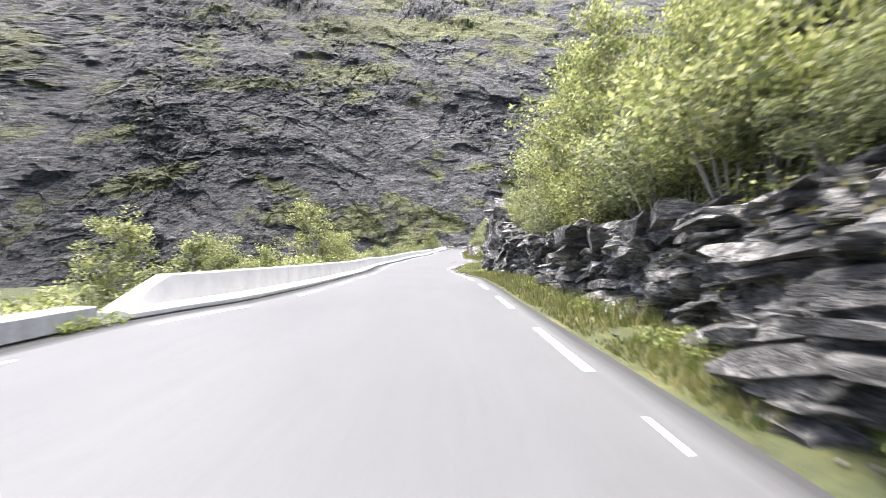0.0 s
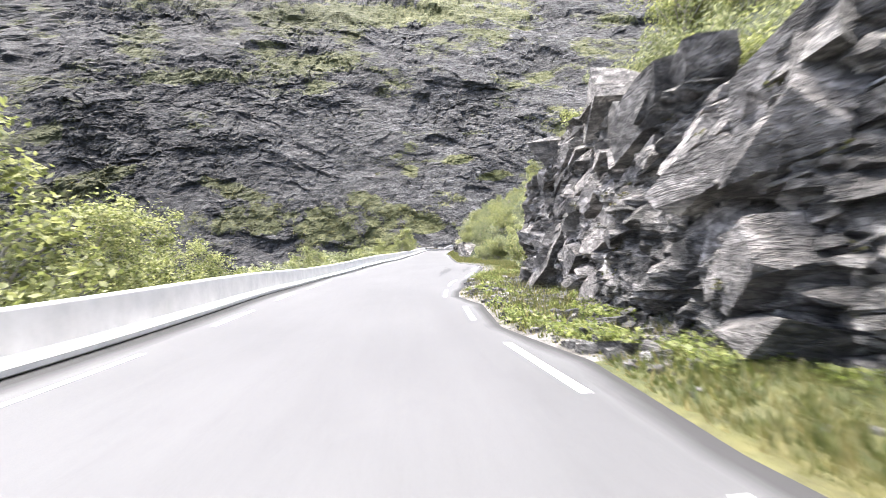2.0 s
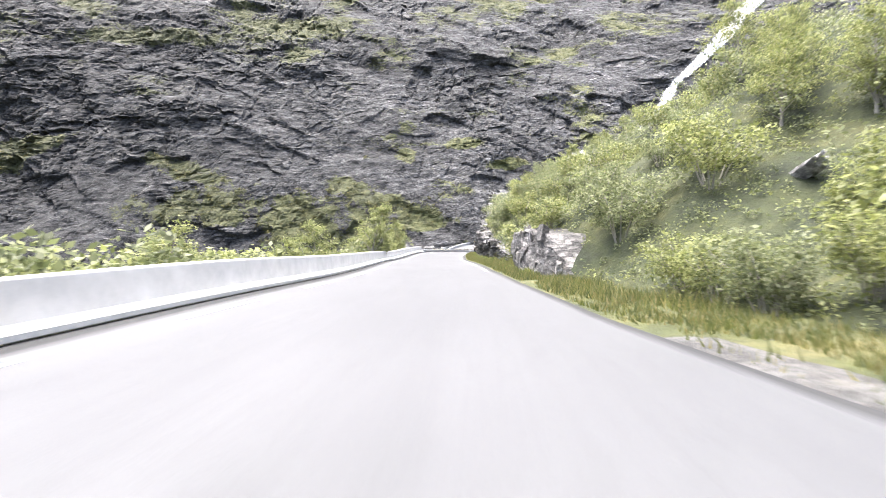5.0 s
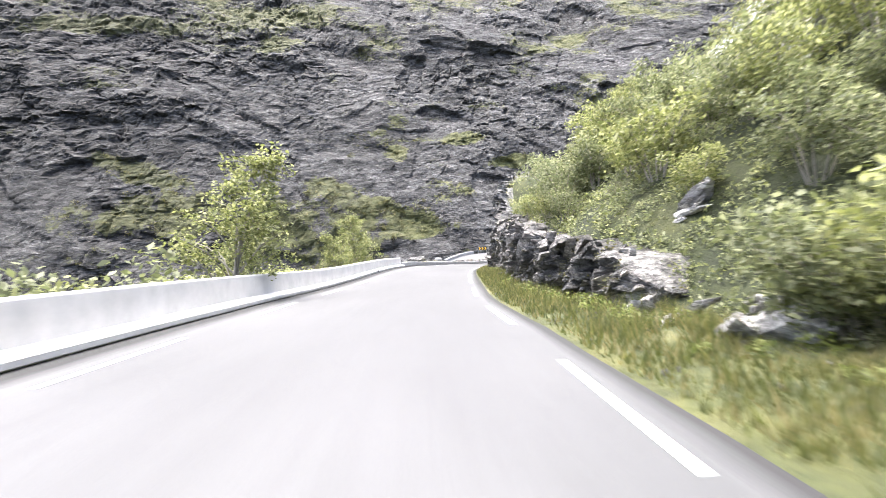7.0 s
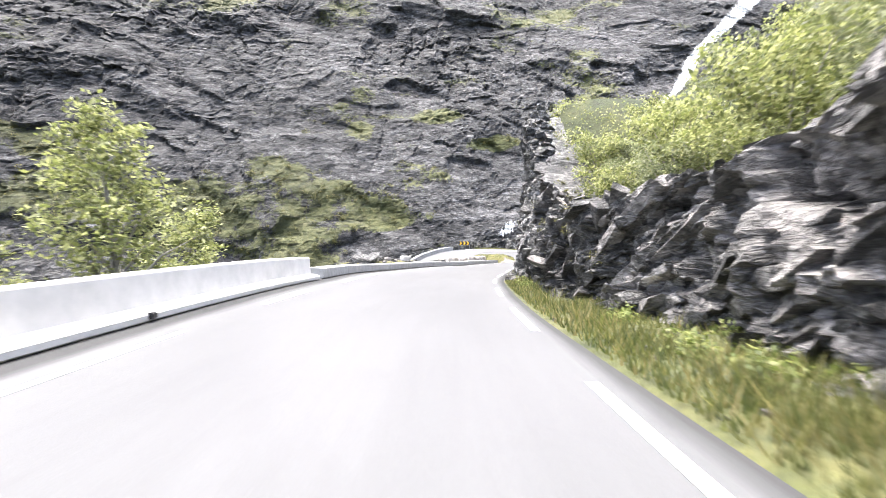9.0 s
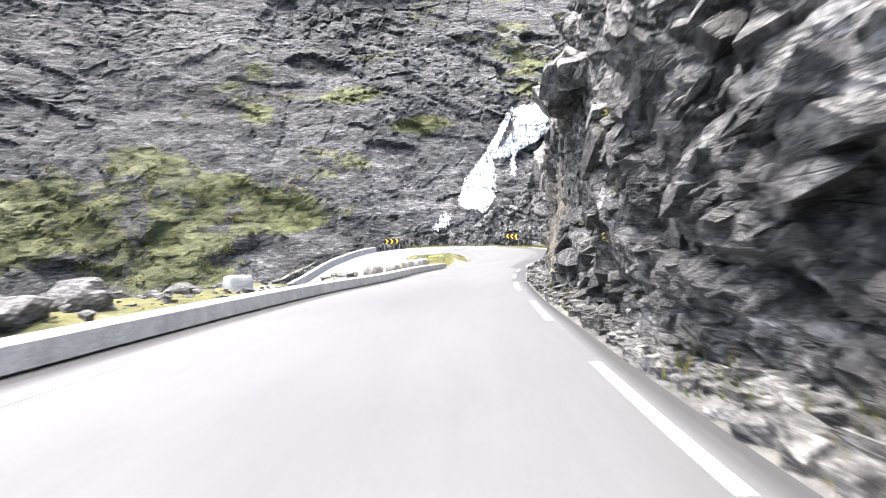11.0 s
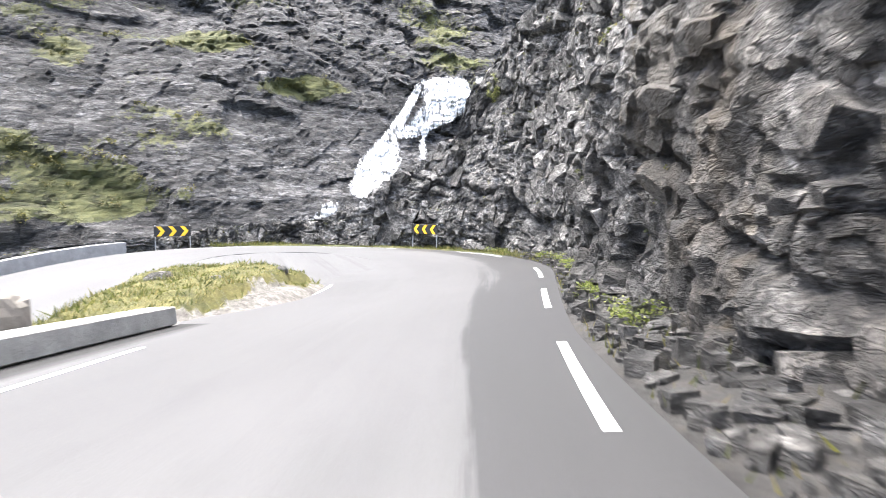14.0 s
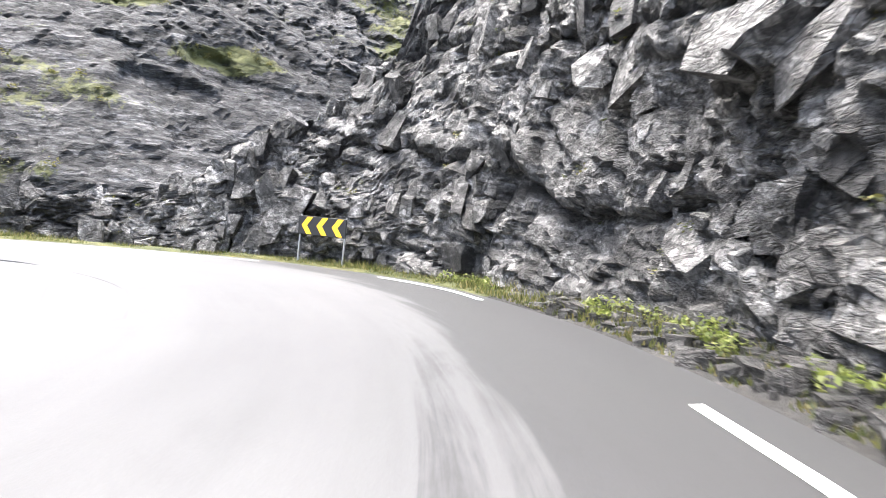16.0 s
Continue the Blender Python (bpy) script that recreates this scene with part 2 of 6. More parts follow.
def asphalt(name="asphalt", low=(0.062, 0.062, 0.0633), high=(0.082, 0.082, 0.083), newer=(0.03, 0.03, 0.031), gloss=0.6, worn=0.24):
    """Worn asphalt; streaks and tyre marks run along the road by its own (across, along) map."""
    m, t, b = material(name)
    n = Nodes(t)
    lane = t.nodes.new("ShaderNodeUVMap").outputs["UV"]

    def lanes(across, along):
        k = t.nodes.new("ShaderNodeMapping")
        k.inputs["Scale"].default_value = (across, along, 1)
        t.links.new(lane, k.inputs["Vector"])
        return k.outputs["Vector"]

    grain = n.noise(45, 3, 0.7)
    patch = n.noise(1.0, 5, 0.6, lanes(0.35, 0.12))
    streak = n.noise(1.0, 6, 0.65, lanes(2.6, 0.09), 0.3)
    thin = n.noise(1.0, 4, 0.7, lanes(9.0, 0.35), 0.2)
    spots = n.noise(1.0, 5, 0.7, lanes(1.1, 0.45), 0.8)
    col = n.ramp(patch, [(0.32, low), (0.68, high)])
    fresh = t.nodes.new("ShaderNodeAttribute")
    fresh.attribute_name = "newer"
    rag = n.math("ADD", n.math("MULTIPLY", n.math("SUBTRACT", streak, 0.5), 0.9), n.math("MULTIPLY", n.math("SUBTRACT", spots, 0.5), 0.35))
    col = n.mix(n.ramp(n.math("ADD", fresh.outputs["Fac"], rag), [(0.0, 0.0), (0.1, 1.0)]), col, newer)
    grime = t.nodes.new("ShaderNodeAttribute")
    grime.attribute_name = "grime"
    col = n.mix(n.ramp(n.math("ADD", grime.outputs["Fac"], n.math("MULTIPLY", rag, 0.5)), [(0.0, 0.0), (0.35, 0.8)]), col, n.mix(1.0, col, (0.5, 0.5, 0.49), "MULTIPLY"))
    col = n.mix(worn, col, n.ramp(streak, [(0.3, 0.65), (0.6, 1.05)]), "MULTIPLY")
    col = n.mix(worn * 0.6, col, n.ramp(thin, [(0.32, 0.7), (0.55, 1.03)]), "MULTIPLY")
    col = n.mix(worn, col, n.ramp(spots, [(0.26, 0.5), (0.46, 1.0)]), "MULTIPLY")
    col = n.mix(0.35, col, n.ramp(grain, [(0.3, 0.55), (0.7, 1.0)]), "MULTIPLY")
    n.to(col, b, "Base Color")
    dull = n.ramp(n.math("ADD", grime.outputs["Fac"], n.math("MULTIPLY", rag, 0.5)), [(0.0, 0.0), (0.35, 1.0)])
    n.to(n.math("ADD", n.math("MULTIPLY", dull, 0.95 - gloss), gloss), b, "Roughness")
    n.to(n.math("SUBTRACT", 0.5, n.math("MULTIPLY", dull, 0.35)), b, "Specular IOR Level")
    n.bump(grain, 0.25, 0.01, b)
    return m


M_ASPHALT = asphalt()


def plain(name, col, rough=0.6, metal=0.0, var=0.25, scale=4.0, bump=0.2):
    m, t, b = material(name)
    n = Nodes(t)
    f = n.noise(scale, 8, 0.65)
    n.to(n.mix(var, col, n.ramp(f, [(0.3, 0.4), (0.7, 1.0)]), "MULTIPLY"), b, "Base Color")
    b.inputs["Roughness"].default_value, b.inputs["Metallic"].default_value = rough, metal
    n.bump(n.noise(scale * 6, 4, 0.6), bump, 0.02, b)
    return m


M_STONY = ground_material("stony_soil", (0.06, 0.055, 0.05), (0.16, 0.15, 0.135), (0.32, 0.31, 0.29), 3.0)
M_HEWN = plain("weathered_block", (0.3, 0.275, 0.245), 0.85, var=0.65, scale=2.5, bump=0.5)
M_PAINT = plain("road_paint", (0.8, 0.8, 0.78), 0.6, var=0.3, scale=6)
M_DAMP = ground_material("damp_gravel", (0.02, 0.019, 0.018), (0.055, 0.052, 0.05), (0.12, 0.115, 0.11), 3.0)
M_CONCRETE = plain("cast_concrete", (0.52, 0.51, 0.487), 0.85, var=0.45, scale=1.3)
M_STONE = plain("old_kerb_stone", (0.33, 0.33, 0.325), 0.85, var=0.6, scale=3.0, bump=0.6)
M_STEEL = plain("galvanised_steel", (0.5, 0.5, 0.51), 0.4, 0.9, 0.3)
M_BLACK = plain("sign_black", (0.012, 0.012, 0.012), 0.45, var=0.2)
M_YELLOW = plain("sign_yellow", (0.85, 0.5, 0.02), 0.45, var=0.15)
M_BARK = plain("birch_bark", (0.25, 0.23, 0.2), 0.85, var=0.7, scale=9, bump=0.6)


def foliage(name, a, b_, c):
    m, t, b = material(name)
    n = Nodes(t)
    isl = n.geo.outputs["Random Per Island"]
    col = n.ramp(isl, [(0.0, a), (0.55, b_), (1.0, c)])
    col = n.mix(0.5, col, n.ramp(n.noise(1.3, 3, 0.6), [(0.35, 0.5), (0.65, 1.0)]), "MULTIPLY")
    n.to(col, b, "Base Color")
    b.inputs["Roughness"].default_value = 0.55
    tr = t.nodes.new("ShaderNodeBsdfTranslucent")
    t.links.new(col, tr.inputs["Color"])
    mx = t.nodes.new("ShaderNodeMixShader")
    mx.inputs[0].default_value = 0.58
    t.links.new(b.outputs[0], mx.inputs[1])
    t.links.new(tr.outputs[0], mx.inputs[2])
    t.links.new(mx.outputs[0], t.nodes["Material Output"].inputs["Surface"])
    return m


M_LEAF = foliage("birch_leaves", (0.09, 0.108, 0.032), (0.215, 0.235, 0.075), (0.42, 0.43, 0.2))
M_LEAF2 = foliage("willow_leaves", (0.085, 0.1, 0.042), (0.175, 0.195, 0.085), (0.34, 0.355, 0.21))
M_BLADE = foliage("grass_blades", (0.055, 0.078, 0.02), (0.135, 0.145, 0.04), (0.28, 0.24, 0.105))


M_HEATH = foliage("heath", (0.045, 0.05, 0.016), (0.09, 0.09, 0.03), (0.16, 0.145, 0.055))
M_FRESH = foliage("fresh_leaves", (0.1, 0.13, 0.03), (0.2, 0.24, 0.06), (0.33, 0.35, 0.13))


def water():
    """Falling white water, thin enough between its strands to let the rock show."""
    m, t, b = material("white_water")
    n = Nodes(t)
    streak = n.noise(1.5, 6, 0.7, n.mapped((1, 1, 0.13), (0, 0.35, 0)))
    fine = n.noise(2.6, 3, 0.6, n.mapped((1, 1, 0.16), (0, 0.35, 0)))
    n.to(n.ramp(streak, [(0.36, (0.28, 0.29, 0.3)), (0.5, (0.75, 0.755, 0.76)), (0.66, (0.9, 0.905, 0.91))]), b, "Base Color")
    b.inputs["Roughness"].default_value = 0.5
    n.bump(streak, 0.8, 0.3, b)
    both = n.math("ADD", n.math("MULTIPLY", streak, 0.65), n.math("MULTIPLY", fine, 0.35))
    rim = t.nodes.new("ShaderNodeAttribute")
    rim.attribute_name = "rim"
    both = n.math("ADD", both, n.math("MULTIPLY", n.math("SUBTRACT", rim.outputs["Fac"], 1.0), 0.21))
    n.to(n.ramp(both, [(0.31, 0.0), (0.55, 1.0)]), b, "Alpha")
    return m


M_WATER = water()

# ---- noise on arrays ----


def rand3(i, j, k, seed):
    h = (i.astype(np.int64) * 374761393 + j.astype(np.int64) * 668265263 + k.astype(np.int64) * 2147483647 + seed * 1274126177) & 0xFFFFFFFF
    h = ((h ^ (h >> 13)) * 1274126177) & 0xFFFFFFFF
    h = ((h ^ (h >> 16)) * 2246822519) & 0xFFFFFFFF
    return ((h ^ (h >> 15)) & 0xFFFFFF) / float(0xFFFFFF)


def vnoise(p, seed=0):
    f = np.floor(p)
    i, w = f.astype(np.int64), p - f
    w = w * w * (3 - 2 * w)
    out = 0
    for a in (0, 1):
        for b in (0, 1):
            for c in (0, 1):
                wt = (w[..., 0] if a else 1 - w[..., 0]) * (w[..., 1] if b else 1 - w[..., 1]) * (w[..., 2] if c else 1 - w[..., 2])
                out = out + wt * rand3(i[..., 0] + a, i[..., 1] + b, i[..., 2] + c, seed)
    return out * 2 - 1


def fbm(p, octaves=5, seed=0, gain=0.5):
    out, amp = 0, 1.0
    for o in range(octaves):
        out = out + amp * vnoise(p * 2.03**o + 17.3 * o, seed + o)
        amp *= gain
    return out


def ridged(p, octaves=5, seed=0):
    out, amp = 0, 1.0
    for o in range(octaves):
        out = out + amp * (1 - 2 * np.abs(vnoise(p * 2.07**o + 9.1 * o, seed + o)))
        amp *= 0.5
    return out


def blocks(p, seed=0, soft=0.16, lean=1.6):
    """Broken rock: every cell is a tilted facet with a step of its own, bevelled where cells meet. Returns heights of about -1 to 1."""
    f = np.floor(p).astype(np.int64)
    best, next_ = np.full(p.shape[:-1], 1e9), np.full(p.shape[:-1], 1e9)
    out, other = np.zeros(p.shape[:-1]), np.zeros(p.shape[:-1])
    for a in (-1, 0, 1):
        for b in (-1, 0, 1):
            for c in (-1, 0, 1):
                i, j, k = f[..., 0] + a, f[..., 1] + b, f[..., 2] + c
                d = p - np.stack([i + rand3(i, j, k, seed), j + rand3(i, j, k, seed + 1), k + rand3(i, j, k, seed + 2)], -1)
                dist = np.sqrt((d * d).sum(-1))
                tilt = np.stack([rand3(i, j, k, seed + 3 + n) - 0.5 for n in range(3)], -1)
                h = (rand3(i, j, k, seed + 7) * 2 - 1) * 0.7 + (d * tilt).sum(-1) * lean
                near, second = dist < best, dist < next_
                other = np.where(near, out, np.where(second, h, other))
                next_ = np.where(near, best, np.where(second, dist, next_))
                out, best = np.where(near, h, out), np.where(near, dist, best)
    w = np.clip((next_ - best) / soft, 0, 1)
    return out * (0.5 + 0.5 * w) + other * (0.5 - 0.5 * w)


def slabs(a, b, seed=0, lean=0.8, step=1.4, cut=0.45):
    """Jointed rock: beds along a, stacked along b, each bed broken into blocks of its own length. Heights of about -1 to 1."""
    k = np.floor(b).astype(np.int64)
    zero = np.zeros_like(k)
    run = a * (0.55 + 0.9 * rand3(k, zero, zero, seed)) + 31.7 * rand3(k, zero, zero, seed + 1)
    i = np.floor(run).astype(np.int64)
    fa, fb = run - i - 0.5, b - k - 0.5
    h = rand3(i, k, zero, seed + 2) * step - step / 2
    h = h + lean * (fa * (rand3(i, k, zero, seed + 3) - 0.5) + fb * (rand3(i, k, zero, seed + 4) - 0.62)) * 2
    gap = np.minimum(np.clip((0.5 - np.abs(fa)) / 0.08, 0, 1), np.clip((0.5 - np.abs(fb)) / 0.1, 0, 1))
    return h - cut * (1 - gap)


# ---- the road's line: the car's wheels, carried on round the hairpin ----
BEND = [(34.9, 190.4, -1.83, 2.0), (36.2, 194.2, -1.62, 1.0), (36.1, 198.2, -1.3, 1.0), (33.8, 201.5, -0.95, 2.0), (29.9, 202.8, -0.7, 3.5),
        (25.6, 202.1, -0.75, 4.0), (21.6, 198.7, -1.45, 3.5), (17.9, 193.0, -2.8, 1.0), (13.9, 185.4, -4.2, 0.0), (9.0, 176.3, -5.6, 0.0), (2.5, 164.8, -7.3, 0.0)]
MOUNT_ROLL, EYE = -1.389, 1.2


def hermite(ts, ks, n):
    """A smooth curve through rows ks at ts, sampled at n even steps of ts."""
    ts, ks = np.array(ts, float), np.array(ks, float)
    slope = np.gradient(ks, ts, axis=0)
    x = np.linspace(ts[0], ts[-1], n)
    i = np.clip(np.searchsorted(ts, x) - 1, 0, len(ts) - 2)
    h = (ts[i + 1] - ts[i])[:, None]
    u = (x - ts[i])[:, None] / h
    return (2 * u**3 - 3 * u**2 + 1) * ks[i] + (u**3 - 2 * u**2 + u) * h * slope[i] + (3 * u**2 - 2 * u**3) * ks[i + 1] + (u**3 - u**2) * h * slope[i + 1]


def smooth(a, n):
    k = np.hanning(n + 2)[1:-1]
    return np.convolve(np.pad(a, n // 2, mode="edge"), k / k.sum(), "valid")


def road_line():
    d = np.array(DRIVE)
    c = hermite(d[:, 0], np.c_[d[:, 1:4], d[:, 6] - MOUNT_ROLL], 641)
    c[:, 2] -= EYE
    c[:, 2], c[:, 3] = smooth(c[:, 2], 41), smooth(c[:, 3], 51)
    back = [c[0] + (c[0] - c[40]) * k / 7.3 for k in (30, 22, 15, 8)]
    for b in back:
        b[3] = c[0, 3]
    rows = np.array(back + list(c[::10]) + [np.array(b) for b in BEND])
    keys = np.r_[0, np.cumsum(np.hypot(*np.diff(rows[:, :2], axis=0).T))]
    line = hermite(keys, rows, 1200)
    at = np.r_[0, np.cumsum(np.hypot(*np.diff(line[:, :2], axis=0).T))]
    zero = at[np.hypot(*(line[:, :2] - c[0, :2]).T).argmin()]
    line[:, 3] += 1.6 * np.exp(-((at - zero - 36) / 16) ** 2)
    return line, at - zero


LINE, AT = road_line()
WAY = np.gradient(LINE[:, :2], axis=0)
WAY /= np.hypot(*WAY.T)[:, None]
SIDE = np.c_[WAY[:, 1], -WAY[:, 0]]
LAST = AT[-1]


def tab(s, pairs):
    a = np.array(pairs, float)
    return np.interp(s, a[:, 0], a[:, 1])


def place(s, u, h=0.0):
    """World points at station s, u metres right of the wheels' line and h above the road's plane there."""
    s, u, h = np.broadcast_arrays(np.asarray(s, float), np.asarray(u, float), np.asarray(h, float))
    x, y, z, b = (np.interp(s, AT, LINE[:, k]) for k in range(4))
    sx, sy = np.interp(s, AT, SIDE[:, 0]), np.interp(s, AT, SIDE[:, 1])
    n = np.hypot(sx, sy)
    return np.stack([x + sx / n * u, y + sy / n * u, z + np.tan(np.radians(b)) * np.clip(u, -9, 4) + h], -1)


def station(x, y, low=-1e9, high=1e9):
    """Nearest station of the line for arrays of points: s, u. low, high: the stretch to look at."""
    x, y = np.asarray(x, float).ravel(), np.asarray(y, float).ravel()
    s, u = np.empty(len(x)), np.empty(len(x))
    use = np.nonzero((AT >= low) & (AT <= high))[0][::3]
    for a in range(0, len(x), 4000):
        dx, dy = x[a:a + 4000, None] - LINE[use, 0], y[a:a + 4000, None] - LINE[use, 1]
        n = (dx * dx + dy * dy).argmin(1)
        i, k = use[n], np.arange(len(n))
        s[a:a + 4000] = AT[i] + dx[k, n] * WAY[i, 0] + dy[k, n] * WAY[i, 1]
        u[a:a + 4000] = dx[k, n] * SIDE[i, 0] + dy[k, n] * SIDE[i, 1]
    return s, u


# Right edge of the asphalt, left foot of the wall, foot and height of the rock on the right, slope above it.
EDGE_R = [(-30, 1.85), (13, 1.9), (20, 2.05), (26, 2.2), (31, 1.95), (34, 2.15), (37.4, 1.75), (39.3, 1.9), (42, 2.1), (45, 1.75), (47.2, 1.95), (49.2, 2.35), (52.6, 2.65), (54, 2.95), (57, 3.6), (62, 4.3), (67, 4.4), (72, 3.6), (77, 2.8), (82, 2.2),
          (90, 1.75), (97, 1.7), (103, 1.97), (108, 2.05), (114, 1.8), (120, 1.75), (134, 1.65), (140, 1.7), (150, 1.68), (156, 1.65), (166, 1.3), (176, 1.22), (184, 1.48), (190, 1.98), (196, 2.4), (201, 2.8), (207, 3.3), (213, 3.0),
          (222, 2.6), (300, 2.6)]
EDGE_L = [(-30, -6.2), (8, -6.05), (9.5, -6.0), (11.5, -5.6), (13, -5.2), (15, -5.0), (20, -4.9), (28, -4.86), (37, -4.75), (42, -4.8), (46, -5.0), (54, -5.4), (58, -5.85), (64, -6.15), (70, -6.0), (76, -5.95), (86, -5.5), (99, -4.9), (106, -4.55), (112, -4.4), (118, -4.5), (124, -4.57), (131, -4.55), (142, -4.4),
          (149, -4.9), (155, -5.0), (160, -4.95), (166, -5.08), (174, -5.08), (182, -5.2), (188, -5.5), (194, -5.3), (200, -5.4), (205, -5.3), (210, -4.9), (220, -4.3), (300, -4.2)]
ROCK_U = [(-30, 3.0), (3, 2.6), (7, 3.0), (12, 3.2), (20, 3.5), (25, 3.3), (29, 3.7), (35, 4.0), (39, 4.3), (42, 4.9), (46, 4.8), (48.5, 4.7), (50.4, 5.1), (54, 5.5), (57, 5.8), (62, 6.0), (66, 6.4), (70, 6.2), (77, 4.9), (85, 3.9),
          (91, 3.2), (95, 2.6), (98, 2.75), (100, 3.1), (103, 4.2), (107, 4.2), (111, 3.9), (116, 3.1), (123, 3.1), (127, 3.0), (132, 3.6), (137, 2.9), (140, 2.6), (145, 2.6), (149, 2.1), (156, 2.3), (170, 2.2),
          (181, 2.8), (187, 2.45), (193, 2.7), (198, 3.5), (203, 4.0), (208, 4.6), (214, 4.3), (222, 4.6), (240, 5.2)]
ROCK_H = [(-30, 1.5), (10, 1.75), (20, 1.9), (26, 1.95), (29, 2.2), (31.6, 2.9), (36.5, 3.6), (39.3, 4.6), (42, 5.3), (44.6, 5.5), (46.4, 4.7), (49, 3.5), (51, 2.5), (51.8, 1.0), (53, 0.4), (55, 0.4), (90, 0.3), (91.6, 0.6), (92.5, 1.5), (95, 1.75), (98.5, 1.6), (100, 0.5), (102, 0.1), (108.5, 0.1), (110.5, 1.0),
          (113, 1.5), (117, 1.75), (122, 2.3), (128, 2.7), (133, 2.2), (138, 2.0), (142, 2.8), (146, 5.0), (149, 8.0), (153, 9.3), (165, 9.8), (175, 10.5), (186, 12.8), (198, 13.0), (202.5, 12.5), (204.0, 10.0), (204.9, 6.8), (206, 5.4), (207.2, 4.6), (208.2, 2.9), (209.6, 1.8), (212, 1.2), (214, 0.9), (217, 0.5),
          (226, 0.4), (236, 0.4)]
SLOPE = [(-30, 0.8), (50, 0.9), (60, 0.6), (78, 0.6), (92, 0.75), (108, 0.72), (136, 0.75), (146, 0.35), (154, 0.1), (188, 0.15), (199, 0.2), (203, -0.5), (206, -0.5), (240, -0.3)]


def rock_back(s):
    """Where the rock's face ends at its top."""
    return tab(s, ROCK_U) + 0.12 * tab(s, ROCK_H)


def hill_top(s, u):
    """Height of the hillside right of the rock, above the road's plane."""
    out = np.maximum(u - rock_back(s), 0)
    return tab(s, ROCK_H) * np.clip(out / 1.0, 0, 1) + tab(s, SLOPE) * (np.clip(out - 1.0, 0, 11) + 0.6 * np.maximum(out - 12, 0))


# ---- building helpers ----


def mesh_object(name, verts, faces, mat, smooth_faces=False, parent=None):
    me = bpy.data.meshes.new(name)
    me.from_pydata([tuple(v) for v in verts], [], [tuple(f) for f in faces])
    me.materials.append(mat)
    if smooth_faces:
        me.polygons.foreach_set("use_smooth", [True] * len(me.polygons))
    me.update()
    ob = new(name, me)
    if parent:
        ob.parent = parent
    return ob


def grid_faces(n, m, off=0):
    """Faces of a grid of n rows and m columns of vertices."""
    i, j = np.meshgrid(np.arange(n - 1), np.arange(m - 1), indexing="ij")
    a = (i * m + j).ravel() + off
    return np.stack([a, a + 1, a + m + 1, a + m], -1)


def sheet(name, pts, mat, smooth_faces=True, flip=False, parent=None):
    """A mesh from an array of points of shape n, m, 3."""
    n, m = pts.shape[:2]
    f = grid_faces(n, m)
    return mesh_object(name, pts.reshape(-1, 3), f[:, ::-1] if flip else f, mat, smooth_faces, parent)


def lane_map(ob, s, u):
    """Gives a road surface a map of metres across and along it."""
    uv = np.stack([np.ravel(u), np.ravel(s)], -1)
    corner = np.empty(len(ob.data.loops), np.int32)
    ob.data.loops.foreach_get("vertex_index", corner)
    ob.data.uv_layers.new(name="lane").data.foreach_set("uv", uv[corner].ravel())
    return ob


def bar(name, stations, profile, mat, parent=None, caps=True):
    """A solid drawn along the road: profile is a closed loop of (u, h), or a function of s that gives one."""
    loops = [place(s, *np.array(profile(s) if callable(profile) else profile, float).T) for s in stations]
    n, m = len(loops), len(loops[0])
    v = np.concatenate(loops)
    f = [(i * m + j, i * m + (j + 1) % m, (i + 1) * m + (j + 1) % m, (i + 1) * m + j) for i in range(n - 1) for j in range(m)]
    if caps:
        f += [tuple(range(m))[::-1], tuple((n - 1) * m + j for j in range(m))]
    ob = mesh_object(name, v, f, mat, False, parent)
    bm = bmesh.new()
    bm.from_mesh(ob.data)
    bmesh.ops.recalc_face_normals(bm, faces=bm.faces)
    bm.to_mesh(ob.data)
    bm.free()
    return ob


def part(name, bm, mat, parent, label=""):
    me = bpy.data.meshes.new(name)
    bm.to_mesh(me)
    bm.free()
    me.materials.append(mat)
    ob = new(name, me)
    ob.parent = parent
    return tagged(ob, label)

# ---- the ground ----


